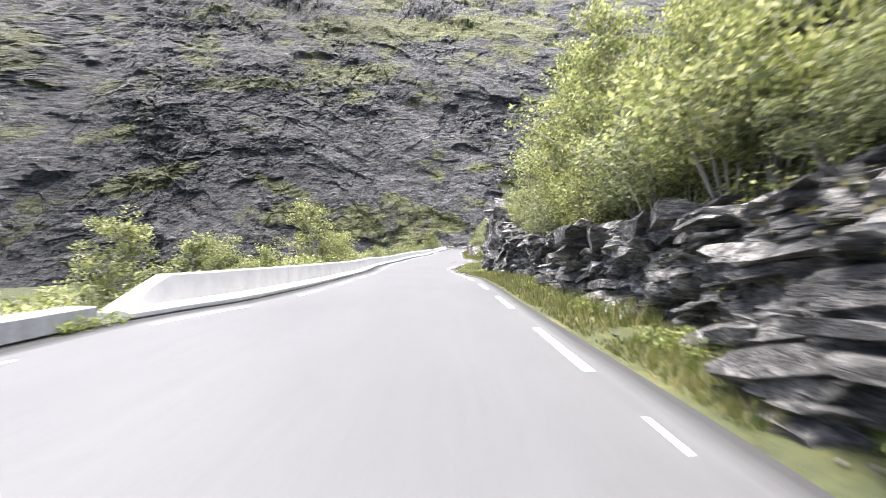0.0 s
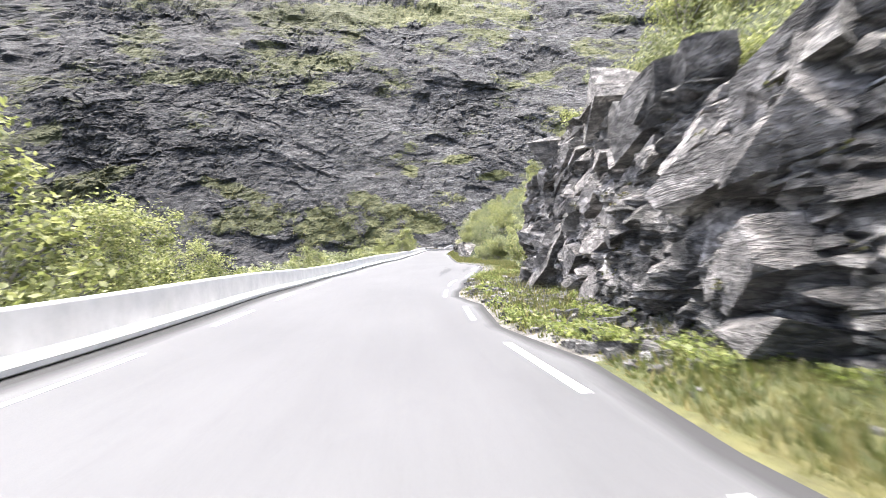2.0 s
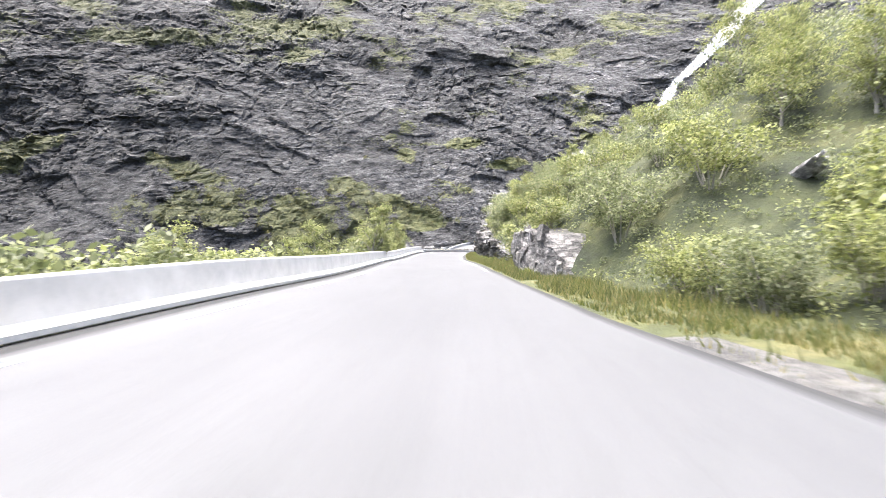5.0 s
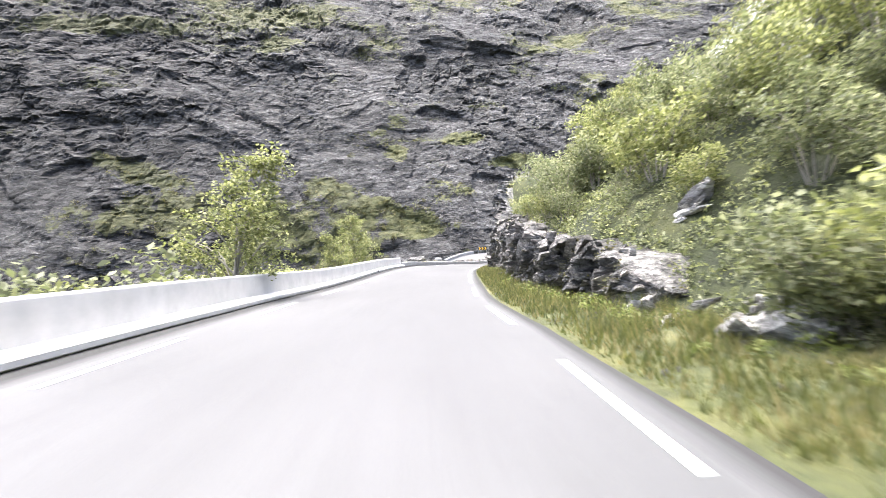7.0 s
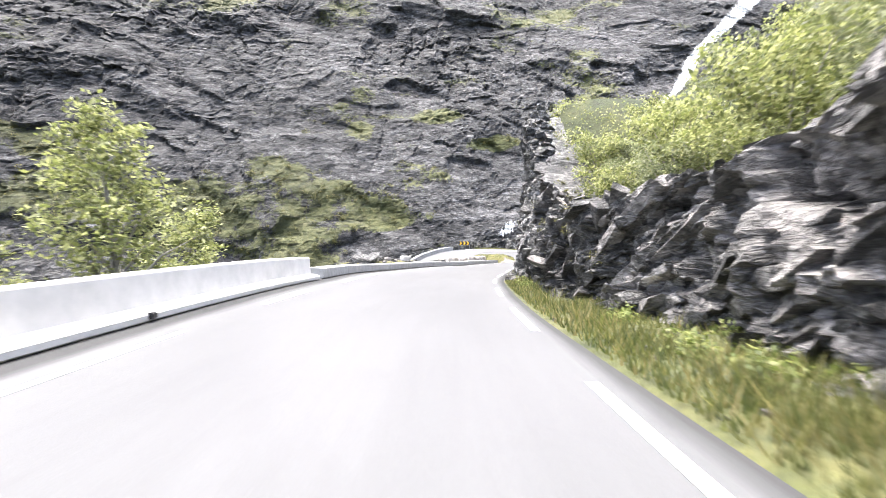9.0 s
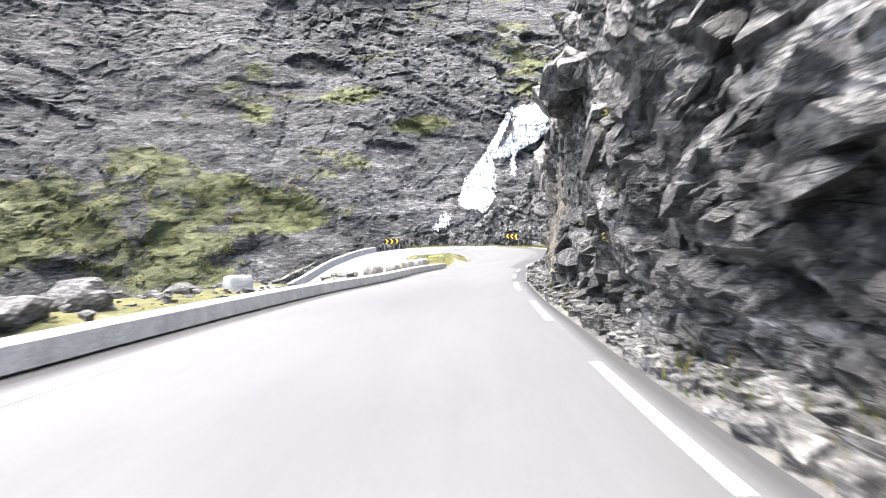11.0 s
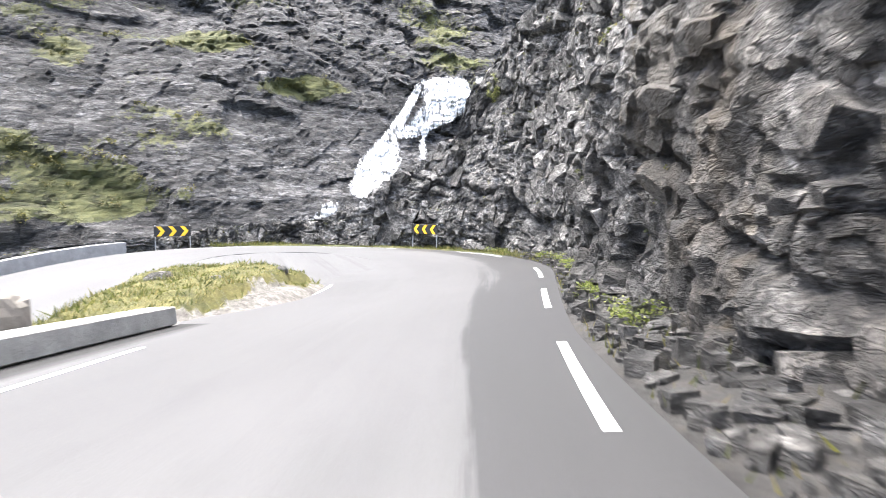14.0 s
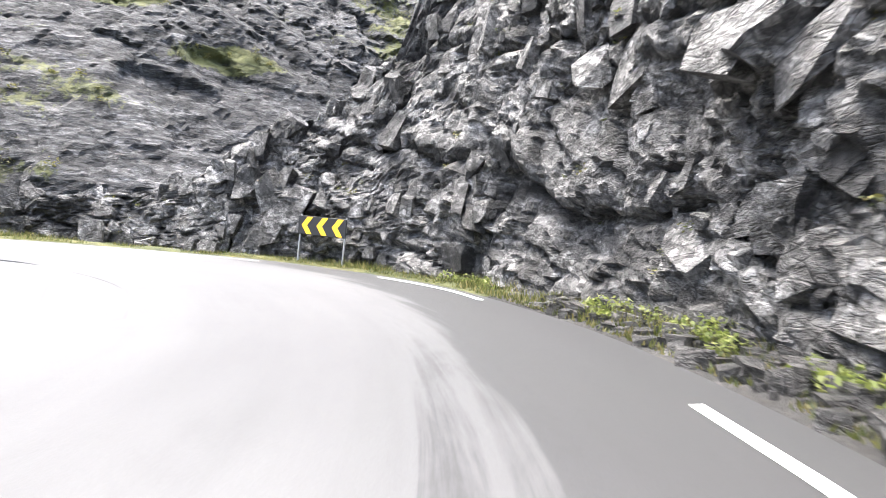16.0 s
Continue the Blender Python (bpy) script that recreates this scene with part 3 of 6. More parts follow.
def ground_height(x, y):
    s, u = station(x, y)
    x, y = np.ravel(x), np.ravel(y)
    z = np.interp(s, AT, LINE[:, 2]) + np.tan(np.radians(np.interp(s, AT, LINE[:, 3]))) * np.clip(u, -9, 4)
    left = np.maximum(tab(s, EDGE_L) - tab(s, [(142, 1.0), (150, 2.8), (166, 2.8), (174, 1.0)]) - u, 0)
    right = np.maximum(u - tab(s, EDGE_R) - 0.3, 0)
    island = np.clip((s - 172) / 14, 0, 1)
    z = z - 0.16 - np.where(s < 205, (0.75 - 0.72 * island) * left, -0.12 * left) - np.where(s > 205, 0.95 * np.maximum(right - 1.2, 0) * np.clip((s - 213) / 8, 0, 1), 0)
    floor = -19 + 0.1 * np.maximum(y - 190, 0) + 0.1 * np.clip(x, -40, 40)
    z = np.where(left > 0, np.maximum(z, floor), z)
    z = np.where((right > 4) & (s > 212), np.maximum(z, floor), z)
    near = np.nonzero((y > 150) & (y < 206) & (x > -5) & (x < 36))[0]
    if len(near):
        s1, u1 = station(x[near], y[near], -50, 190)
        s2, u2 = station(x[near], y[near], 206, 400)
        d1, d2 = tab(s1, EDGE_L) - 0.6 - u1, tab(s2, EDGE_L) - 0.2 - u2
        inside = (d1 > 0) & (d2 > 0) & (np.abs(u1) < 30)
        z1, z2 = np.interp(s1, AT, LINE[:, 2]) - 0.1, np.interp(s2, AT, LINE[:, 2]) - 0.2
        w = np.clip(d1 / (d1 + d2 + 1e-6), 0, 1)
        z[near] = np.where(inside, z1 * (1 - w * w) + z2 * w * w, z[near])
    low = np.nonzero((y > 140) & (y < 300) & (x > -60) & ((x < 27) | ((y > 222) & (x < 70))))[0]
    if len(low):
        s2, u2 = station(x[low], y[low], 212, 400)
        past = u2 - tab(s2, EDGE_R) - 0.6
        drop = np.interp(s2, AT, LINE[:, 2]) - 0.35 - 0.95 * past
        z[low] = np.where((past > 0) & (u2 < 90), np.minimum(z[low], np.maximum(drop, floor[low] - 4)), z[low])
    mound = 0.62 * np.exp(-(((x - 25.9) / 3.7) ** 2 + ((y - 192.0) / 4.2) ** 2) ** 2)
    p = np.stack([x, y, 0 * x], -1)
    rough = np.clip(np.maximum(left, right) / 3, 0, 1)
    return z + mound + rough * (0.35 * fbm(p * 0.35, 4, 5) + 0.12 * fbm(p * 1.3, 3, 8))


def build_ground():
    xs = np.r_[-3000, -1500, -800, -500, np.arange(-300, -64, 12), np.arange(-64, 70, 1.3), np.arange(70, 300, 12), 500, 900, 1600, 3000]
    ys = np.r_[-3000, -1200, -500, -250, np.arange(-150, -40, 10), np.arange(-40, 262, 1.3), np.arange(262, 330, 8), 500, 1000, 1800, 3000]
    x, y = np.meshgrid(xs, ys, indexing="ij")
    z = ground_height(x, y).reshape(x.shape)
    box = (x > 10) & (x < 38) & (y > 172) & (y < 206)
    z[box] -= 0.6 * np.clip(inside_bend(x[box], y[box], False)[0] + 2.0, 0, 1)
    # no lone points where the two legs of the bend meet
    for _ in range(3):
        around = np.stack([np.roll(np.roll(z, i, 0), j, 1) for i in (-1, 0, 1) for j in (-1, 0, 1) if i or j])
        spot = (x > -12) & (x < 24) & (y > 160) & (y < 226)
        z = np.where(spot, np.minimum(z, np.median(around, axis=0) + 0.15), z)
    far = np.clip((np.hypot(x, y - 110) - 320) / 500, 0, 1)
    z = z * (1 - far) - 18 * far
    ob = sheet("ground", np.stack([x, y, z], -1), M_HILL, True, True)
    return tagged(ob, "rough valley ground of grass and heather falling away from the road", "ground", kind="structure")



def inside_bend(x, y, tip=True):
    """Distance of points from the asphalt on the inside of the hairpin, negative on the road."""
    s1, u1 = station(x, y, -50, 203)
    s2, u2 = station(x, y, 203, 400)
    d1, d2 = tab(s1, EDGE_L) - u1, tab(s2, EDGE_L) - u2
    if not tip:
        z1, z2 = place(s1, tab(s1, EDGE_L))[:, 2], place(s2, tab(s2, EDGE_L))[:, 2]
        a, b = np.maximum(d1, 0.01), np.maximum(d2, 0.01)
        return np.minimum(d1, d2).reshape(np.shape(x)), ((z1 * b + z2 * a) / (a + b)).reshape(np.shape(x))
    d3 = -((np.ravel(x) - 30.1) * 0.75 + (np.ravel(y) - 192.4) * 0.66)
    return np.minimum(np.minimum(d1, d2), d3).reshape(np.shape(x))


build_ground()


def island_height(x, y):
    shape = np.shape(x)
    p = np.stack([x, y, 0 * x], -1)
    z = ground_height(x, y).reshape(shape)
    rim = np.clip(inside_bend(x, y) / 1.2, 0, 1)
    return z + 0.06 + rim * (0.1 * blocks(p * 0.9, 55, 0.5) + 0.09 * fbm(p * 1.7, 3, 57))


def build_island():
    x, y = np.meshgrid(np.arange(15, 33, 0.2), np.arange(176, 203, 0.2), indexing="ij")
    d = inside_bend(x, y)
    pts = np.stack([x, y, island_height(x, y) - 0.5 * np.clip(0.12 - d, 0, 0.8)], -1)
    f = grid_faces(*x.shape)
    keep = d.ravel()[f].min(1) > -0.7
    ob = mesh_object("bend_island", pts.reshape(-1, 3), f[keep][:, ::-1], M_MOUND, True)
    ob.data.attributes.new("green", "FLOAT", "POINT").data.foreach_set("value", island_green(x, y).ravel())
    return tagged(ob, "stony mound with yellow-green grass inside the hairpin bend", "traffic island", kind="structure")


def island_green(x, y):
    p = np.stack([x, y, 0 * x], -1)
    return inside_bend(x, y) - 0.35 + 0.7 * fbm(p * 0.5, 4, 59) - 1.2 * np.clip((188.5 - y) / 3, 0, 1)


build_island()


def shelf_height(s, u):
    """Flat bare rock behind the low wall, above the road's plane."""
    out = tab(s, EDGE_L) - u
    p = np.stack([np.asarray(s, float), out, 0 * out], -1)
    edge = 2.5 + 0.9 * fbm(p * (0.3, 0, 0), 3, 41)
    ends = np.clip((s - 149) / 5, 0, 1) * np.clip((176 - s) / 3, 0, 1)
    h = -0.5 + ends * (0.84 + 0.16 * fbm(p * 0.5, 4, 43) + 0.12 * blocks(p * (0.7, 1.1, 1), 45, 0.5)) - 1.1 * np.maximum(out - edge, 0)
    return np.minimum(h, 0.24 + 0.3 * np.maximum(out - 0.56, 0))


def build_shelf():
    ss, kk = np.meshgrid(np.arange(149, 177, 0.2), np.linspace(0, 1, 40), indexing="ij")
    u = tab(ss, EDGE_L) - 0.56 - 5.5 * kk
    pts = place(ss, u, shelf_height(ss, u))
    ob = sheet("rock_shelf", pts, M_MOUND, True, True)
    green = 0.5 + 1.8 * fbm(pts * (0.35, 0.35, 0), 4, 47) - 0.5 * np.clip(1.4 - (tab(ss, EDGE_L) - u), 0, 1)
    ob.data.attributes.new("green", "FLOAT", "POINT").data.foreach_set("value", green.ravel())
    return tagged(ob, "pale flat rock with yellow grass behind the low wall", "rock", kind="structure")


build_shelf()


def road_left(s):
    """Left edge of the road's own strip, kept short of the hairpin's centre."""
    return np.maximum(tab(s, EDGE_L), tab(s, [(193, -9), (200, -3), (219, -3), (226, -9)]))


def build_apron():
    """Asphalt that fills the inside of the hairpin as far as the mound."""
    x, y = np.meshgrid(np.arange(20, 36, 0.25), np.arange(186, 204, 0.25), indexing="ij")
    d = np.minimum(*(road_left(s) - u for s, u in (station(x, y, -50, 205), station(x, y, 205, 400)))).reshape(x.shape)
    s = np.arange(184, 228, 0.5)
    rim = place(s, road_left(s))
    w = 1 / ((x.ravel()[:, None] - rim[:, 0]) ** 2 + (y.ravel()[:, None] - rim[:, 1]) ** 2 + 0.03) ** 2
    z = ((w * rim[:, 2]).sum(1) / w.sum(1)).reshape(x.shape)
    # ease the slope between the two legs of the bend
    for _ in range(900):
        q = np.pad(z, 1, mode="edge")
        z = np.where(d > 0.1, (q[2:, 1:-1] + q[:-2, 1:-1] + q[1:-1, 2:] + q[1:-1, :-2]) / 4, z)
    f = grid_faces(*x.shape)
    keep = (d.ravel()[f].min(1) > -0.5) & (inside_bend(x, y).ravel()[f].max(1) < 0.6)
    pts = np.stack([x, y, z - 0.003 - 0.1 * np.clip(-d, 0, 1)], -1)
    ob = mesh_object("road_apron", pts.reshape(-1, 3), f[keep][:, ::-1], M_ASPHALT, True)
    lane_map(ob, y, x)
    ob.data.attributes.new("newer", "FLOAT", "POINT").data.foreach_set("value", np.full(x.size, -5.0))
    return tagged(ob, "pale asphalt on the inside of the hairpin", "road", kind="structure")


build_apron()


# ---- the mountain ahead ----


def face_y(x, z):
    """How far off the mountain's face stands at a width and a height."""
    return 259 + 0.72 * z - 0.16 * np.clip(-x - 20, 0, 400) - 0.18 * np.maximum(x - 90, 0) + 0.2 * np.maximum(z - 95, 0)


def mountain_points(x, z):
    """Points of the crag for arrays of x and z."""
    y = face_y(x, z)
    p = np.stack([x, y, z], -1)
    warp = np.stack([fbm(p * 0.03, 3, 31), fbm(p * 0.03, 3, 37), fbm(p * 0.03, 3, 41)], -1) * 5
    q = (p + warp) @ np.array([[0.9, 0.1, 0.42], [-0.1, 1, 0.0], [-0.42, 0, 0.9]])
    d = 3.6 * fbm(q * (0.02, 0.02, 0.026), 3, 3) + 3.6 * blocks(q * (0.02, 0.02, 0.034), 7, 0.14, 1.3) + 1.7 * blocks(q * (0.055, 0.055, 0.1), 11, 0.08, 1.3)
    w1, w2 = 2.2 * fbm(p * 0.07, 3, 61), 0.7 * fbm(p * 0.25, 3, 63)
    # broken and smooth stretches by turns; the slab beside the fall is the smoothest
    rough = np.clip(1.0 + 1.2 * fbm(p * 0.022, 3, 67), 0.5, 1.8)
    rough = rough * (1 - 0.45 * np.exp(-(((x - 38) / 26) ** 2 + ((z - 20) / 20) ** 2) ** 2))
    a, b = x * 0.97 + z * 0.2 + w1, z * 0.97 - x * 0.2 + w1 + w2
    d = d + rough * (0.75 * slabs(a / 16, b / 6.5, 23, 0.5, 1.2, 0.25) + 0.5 * slabs((a + w2) / 6.5, b / 2.4, 29, 0.5, 1.1, 0.3) + 0.34 * slabs((a + w2) / 3.1, b / 1.25, 33, 0.6, 1.1, 0.35))
    c, e = z * 0.96 + x * 0.25 + w1, x * 0.96 - z * 0.25 + w2 - w1
    d = d + rough * (0.9 * slabs(c / 18, e / 5.5, 43, 0.8, 1.4, 0.5) + 0.4 * slabs(c / 6, e / 1.9, 47, 0.6, 1.2, 0.3))
    lift = 0.5 * fbm(p * 0.2, 3, 51)
    return np.stack([x + 0.4 * lift, y - d, z + lift], -1)


# Grass on the mountain: middle x and height, half width, half height, tilt of the patch.
MEADOWS = [(8, 35, 5, 3, -0.2), (-8, 18, 12, 5, -0.3), (8, 13.5, 15, 3.6, -0.25), (-8, 3, 10, 11, 0.0), (-30, 9, 16, 9, -0.1), (-60, 14, 22, 7, 0.1), (-45, 106, 32, 6, 0.12), (-100, 92, 36, 5, 0.1),
           (-70, 27, 16, 4, -0.3), (-135, 30, 22, 7, 0.3), (-20, 150, 70, 14, 0.1), (30, 40, 8, 2.5, 0.1), (-160, 55, 14, 6, 0.4), (50, 150, 50, 10, 0.0), (48, 31, 9, 2.2, 0.1), (14, 7, 12, 2.5, 0.1)]


def mountain_grass(x, z, p):
    g = 0.55 * fbm(p * 0.045, 4, 81) + 0.35 * fbm(p * (0.1, 0.1, 0.3), 4, 85) - 0.42
    g = g + 0.38 * np.clip((z - 45) / 50, 0, 1) + 0.2 * np.clip((6 - z) / 12, 0, 1)
    n = 0.5 * fbm(p * 0.22, 3, 88)
    for cx, cz, a, b, tilt in MEADOWS:
        dx, dz = x - cx, z - cz - tilt * (x - cx)
        g = np.maximum(g, 0.75 - (dx / a) ** 2 * 0.6 - (dz / b) ** 2 * 0.6 + n)
    return g


def build_mountain():
    xs = np.r_[np.arange(-460, -180, 4.0), np.arange(-180, 110, 0.6), np.arange(110, 226, 1.1), np.arange(226, 320, 6.0)]
    zs = np.r_[np.arange(-34, 90, 0.55), np.arange(90, 145, 1.0), np.arange(145, 240, 3.0)]
    x, z = np.meshgrid(xs, zs, indexing="ij")
    p = mountain_points(x, z)
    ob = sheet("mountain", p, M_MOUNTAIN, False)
    ob.data.attributes.new("grass", "FLOAT", "POINT").data.foreach_set("value", mountain_grass(x, z, p).ravel())
    # painted shade: the wall's colour darkens smoothly towards the left, uneven by noise
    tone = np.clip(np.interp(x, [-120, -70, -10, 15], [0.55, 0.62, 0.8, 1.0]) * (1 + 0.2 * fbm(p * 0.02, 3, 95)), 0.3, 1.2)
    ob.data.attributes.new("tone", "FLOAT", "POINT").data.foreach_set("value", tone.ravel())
    return tagged(ob, "steep grey mountain wall of broken rock with grassy ledges", "mountain", kind="structure")


build_mountain()


# ---- the road ----


def build_road():
    s = np.arange(-28, LAST, 0.5)
    l, r = road_left(s), tab(s, EDGE_R)
    k = np.linspace(0, 1, 49)
    u = (l - 0.1)[:, None] * (1 - k) + r[:, None] * k
    top = place(s[:, None] + 0 * u, u, 0.0)
    n, m = u.shape
    low_l, low_r = place(s, l - 0.12, -0.14)[:, None], place(s, r + 0.05, -0.14)[:, None]
    ob = sheet("road", np.concatenate([low_l, top, low_r], 1), M_ASPHALT, False)
    lane_map(ob, np.repeat(s, m + 2), np.concatenate([l[:, None], u, r[:, None]], 1))
    # darker asphalt: the damp outer lane of the bend, and two swept bands at the lay-by
    su_, uu = np.repeat(s, m + 2), np.concatenate([l[:, None], u, r[:, None]], 1).ravel()
    inner = tab(su_, [(165.4, 2.5), (165.6, 0.62), (168, 0.7), (171, 0.61), (178.2, 0.55), (179.4, -0.08), (184, -0.12), (187.4, -0.02), (192.6, 0.0), (196.6, 0.02), (200, 0.5), (204, 1.6), (208, 2.6), (212, 3.6)])
    new_ = np.where((su_ > 165.4) & (su_ < 213), (uu - inner) * np.interp(su_, [184, 193], [1.0, 0.3]), -5.0)
    for line, half in (([(54, 1.2), (60.4, 1.76), (62.7, 2.1), (65.5, 2.06), (72, 1.6)], 0.3), ([(55, 2.3), (61.3, 3.1), (62.7, 3.35), (65.4, 3.45), (72, 2.6)], 0.22)):
        new_ = np.maximum(new_, np.where((su_ > line[0][0]) & (su_ < line[-1][0]), half - np.abs(uu - tab(su_, line)) - 0.12 * np.abs(su_ - 62) / 3, -5.0))
    ob.data.attributes.new("newer", "FLOAT", "POINT").data.foreach_set("value", new_)
    grime = np.where((su_ > 0) & (su_ < 187), 0.62 - (uu - tab(su_, EDGE_L)), -1.0)
    grime = np.maximum(grime, np.where(su_ < 166, 0.3 - (tab(su_, EDGE_R) - uu), -1.0) * 1.6)
    ob.data.attributes.new("grime", "FLOAT", "POINT").data.foreach_set("value", grime)
    return tagged(ob, "pale worn asphalt mountain road with a ragged edge", "road", kind="structure")


build_road()


# ---- rock along the right ----


def block_kinds(seed, n):
    """Angular blocks with chipped corners, in a box of half size 1: vertices and faces."""
    r = np.random.default_rng(seed)
    kinds = []
    for _ in range(n):
        bm = bmesh.new()
        if _ % 2:
            for p in r.normal(size=(15, 3)):
                bm.verts.new(p / np.linalg.norm(p, ord=4) * (0.75 + 0.35 * r.random()) * 1.12)
        else:
            for x in (-1, 1):
                for y in (-1, 1):
                    for z in (-1, 1):
                        if r.random() < 0.25:
                            bm.verts.new((x, y, z))
                        else:
                            k = 0.15 + 0.95 * r.random(3)
                            for q in ((k[0], 0, 0), (0, k[1], 0), (0, 0, k[2])):
                                bm.verts.new((x * (1 - q[0]), y * (1 - q[1]), z * (1 - q[2])))
        out = bmesh.ops.convex_hull(bm, input=bm.verts[:])
        bmesh.ops.delete(bm, geom=list({g for g in out["geom_interior"] + out["geom_unused"] if isinstance(g, bmesh.types.BMVert)}), context="VERTS")
        bmesh.ops.dissolve_limit(bm, angle_limit=0.05, verts=bm.verts[:], edges=bm.edges[:])
        bm.verts.index_update()
        v = np.array([w.co for w in bm.verts])
        f = [[w.index for w in g.verts] for g in bm.faces]
        bm.free()
        m = np.eye(3) + 0.55 * (r.random((3, 3)) - 0.5) * (1 - np.eye(3))
        v = v @ m * (1 + 0.22 * (r.random(3) - 0.5) * v[:, [2, 0, 1]])
        kinds.append((v, f))
    return kinds


KINDS = block_kinds(19, 48)


def stain_at(ss, hh):
    """Where rust and seeping water have stained the cliff: ochre, then dark. Near 157 the dark is painted crevice
    shade.
    """
    ochre = np.exp(-(((ss - 168.0) / 5.0) ** 2 + ((hh - 2.0) / 2.1) ** 2) ** 2) * 1.3 + 0.7 * np.exp(-((ss - 174.5) / 2.2) ** 2 - ((hh - 2.6) / 2.2) ** 2) + 0.5 * np.exp(-(((ss - 184) / 2.5) ** 2 + ((hh - 3) / 3) ** 2))
    dark_ = np.exp(-(((ss - 184) / 10.5) ** 2) ** 2) * np.clip((7.5 - hh) / 4, 0, 1) + 0.4 * np.exp(-((ss - 157) / 3.0) ** 2)
    return np.stack([ochre, dark_, 0 * ochre], -1).astype(np.float32)


def set_blocks(face, centres, axes, s, h, mat, seed, apart):
    """Broken blocks bedded in a rock face; the largest are pieces of their own."""
    r = np.random.default_rng(seed)
    kind = r.integers(0, len(KINDS), len(centres))
    order = np.argsort(-np.linalg.norm(axes, axis=1).prod(1))
    clear = stain_at(s, h)[:, :2].max(1) < 0.15
    alone = set([i for i in order if clear[i]][:apart])
    shared, vs, fs, st, n = {}, [], [], [], 0
    for i, (c, a, k) in enumerate(zip(centres, axes, kind)):
        v, f = KINDS[k]
        if i in alone:
            if k not in shared:
                me = bpy.data.meshes.new("rock_block")
                me.from_pydata([tuple(p) for p in v], [], f)
                me.materials.append(mat)
                shared[k] = me
            ob = new("rock_block", shared[k])
            ob.parent = face
            m = Matrix(a.tolist()).to_4x4()
            m.translation = Vector(c)
            ob.matrix_basis = m
            continue
        vs.append(v @ a.T + c)
        fs += [[j + n for j in g] for g in f]
        st.append(np.repeat(stain_at(s[i:i + 1], h[i:i + 1]), len(v), axis=0))
        n += len(v)
    ob = mesh_object("broken_rock", np.concatenate(vs), fs, mat, False, face)
    ob.data.attributes.new("stain", "FLOAT_VECTOR", "POINT").data.foreach_set("vector", np.concatenate(st).ravel())
    return tagged(ob, "angular broken blocks of the rock face", kind="stuff")


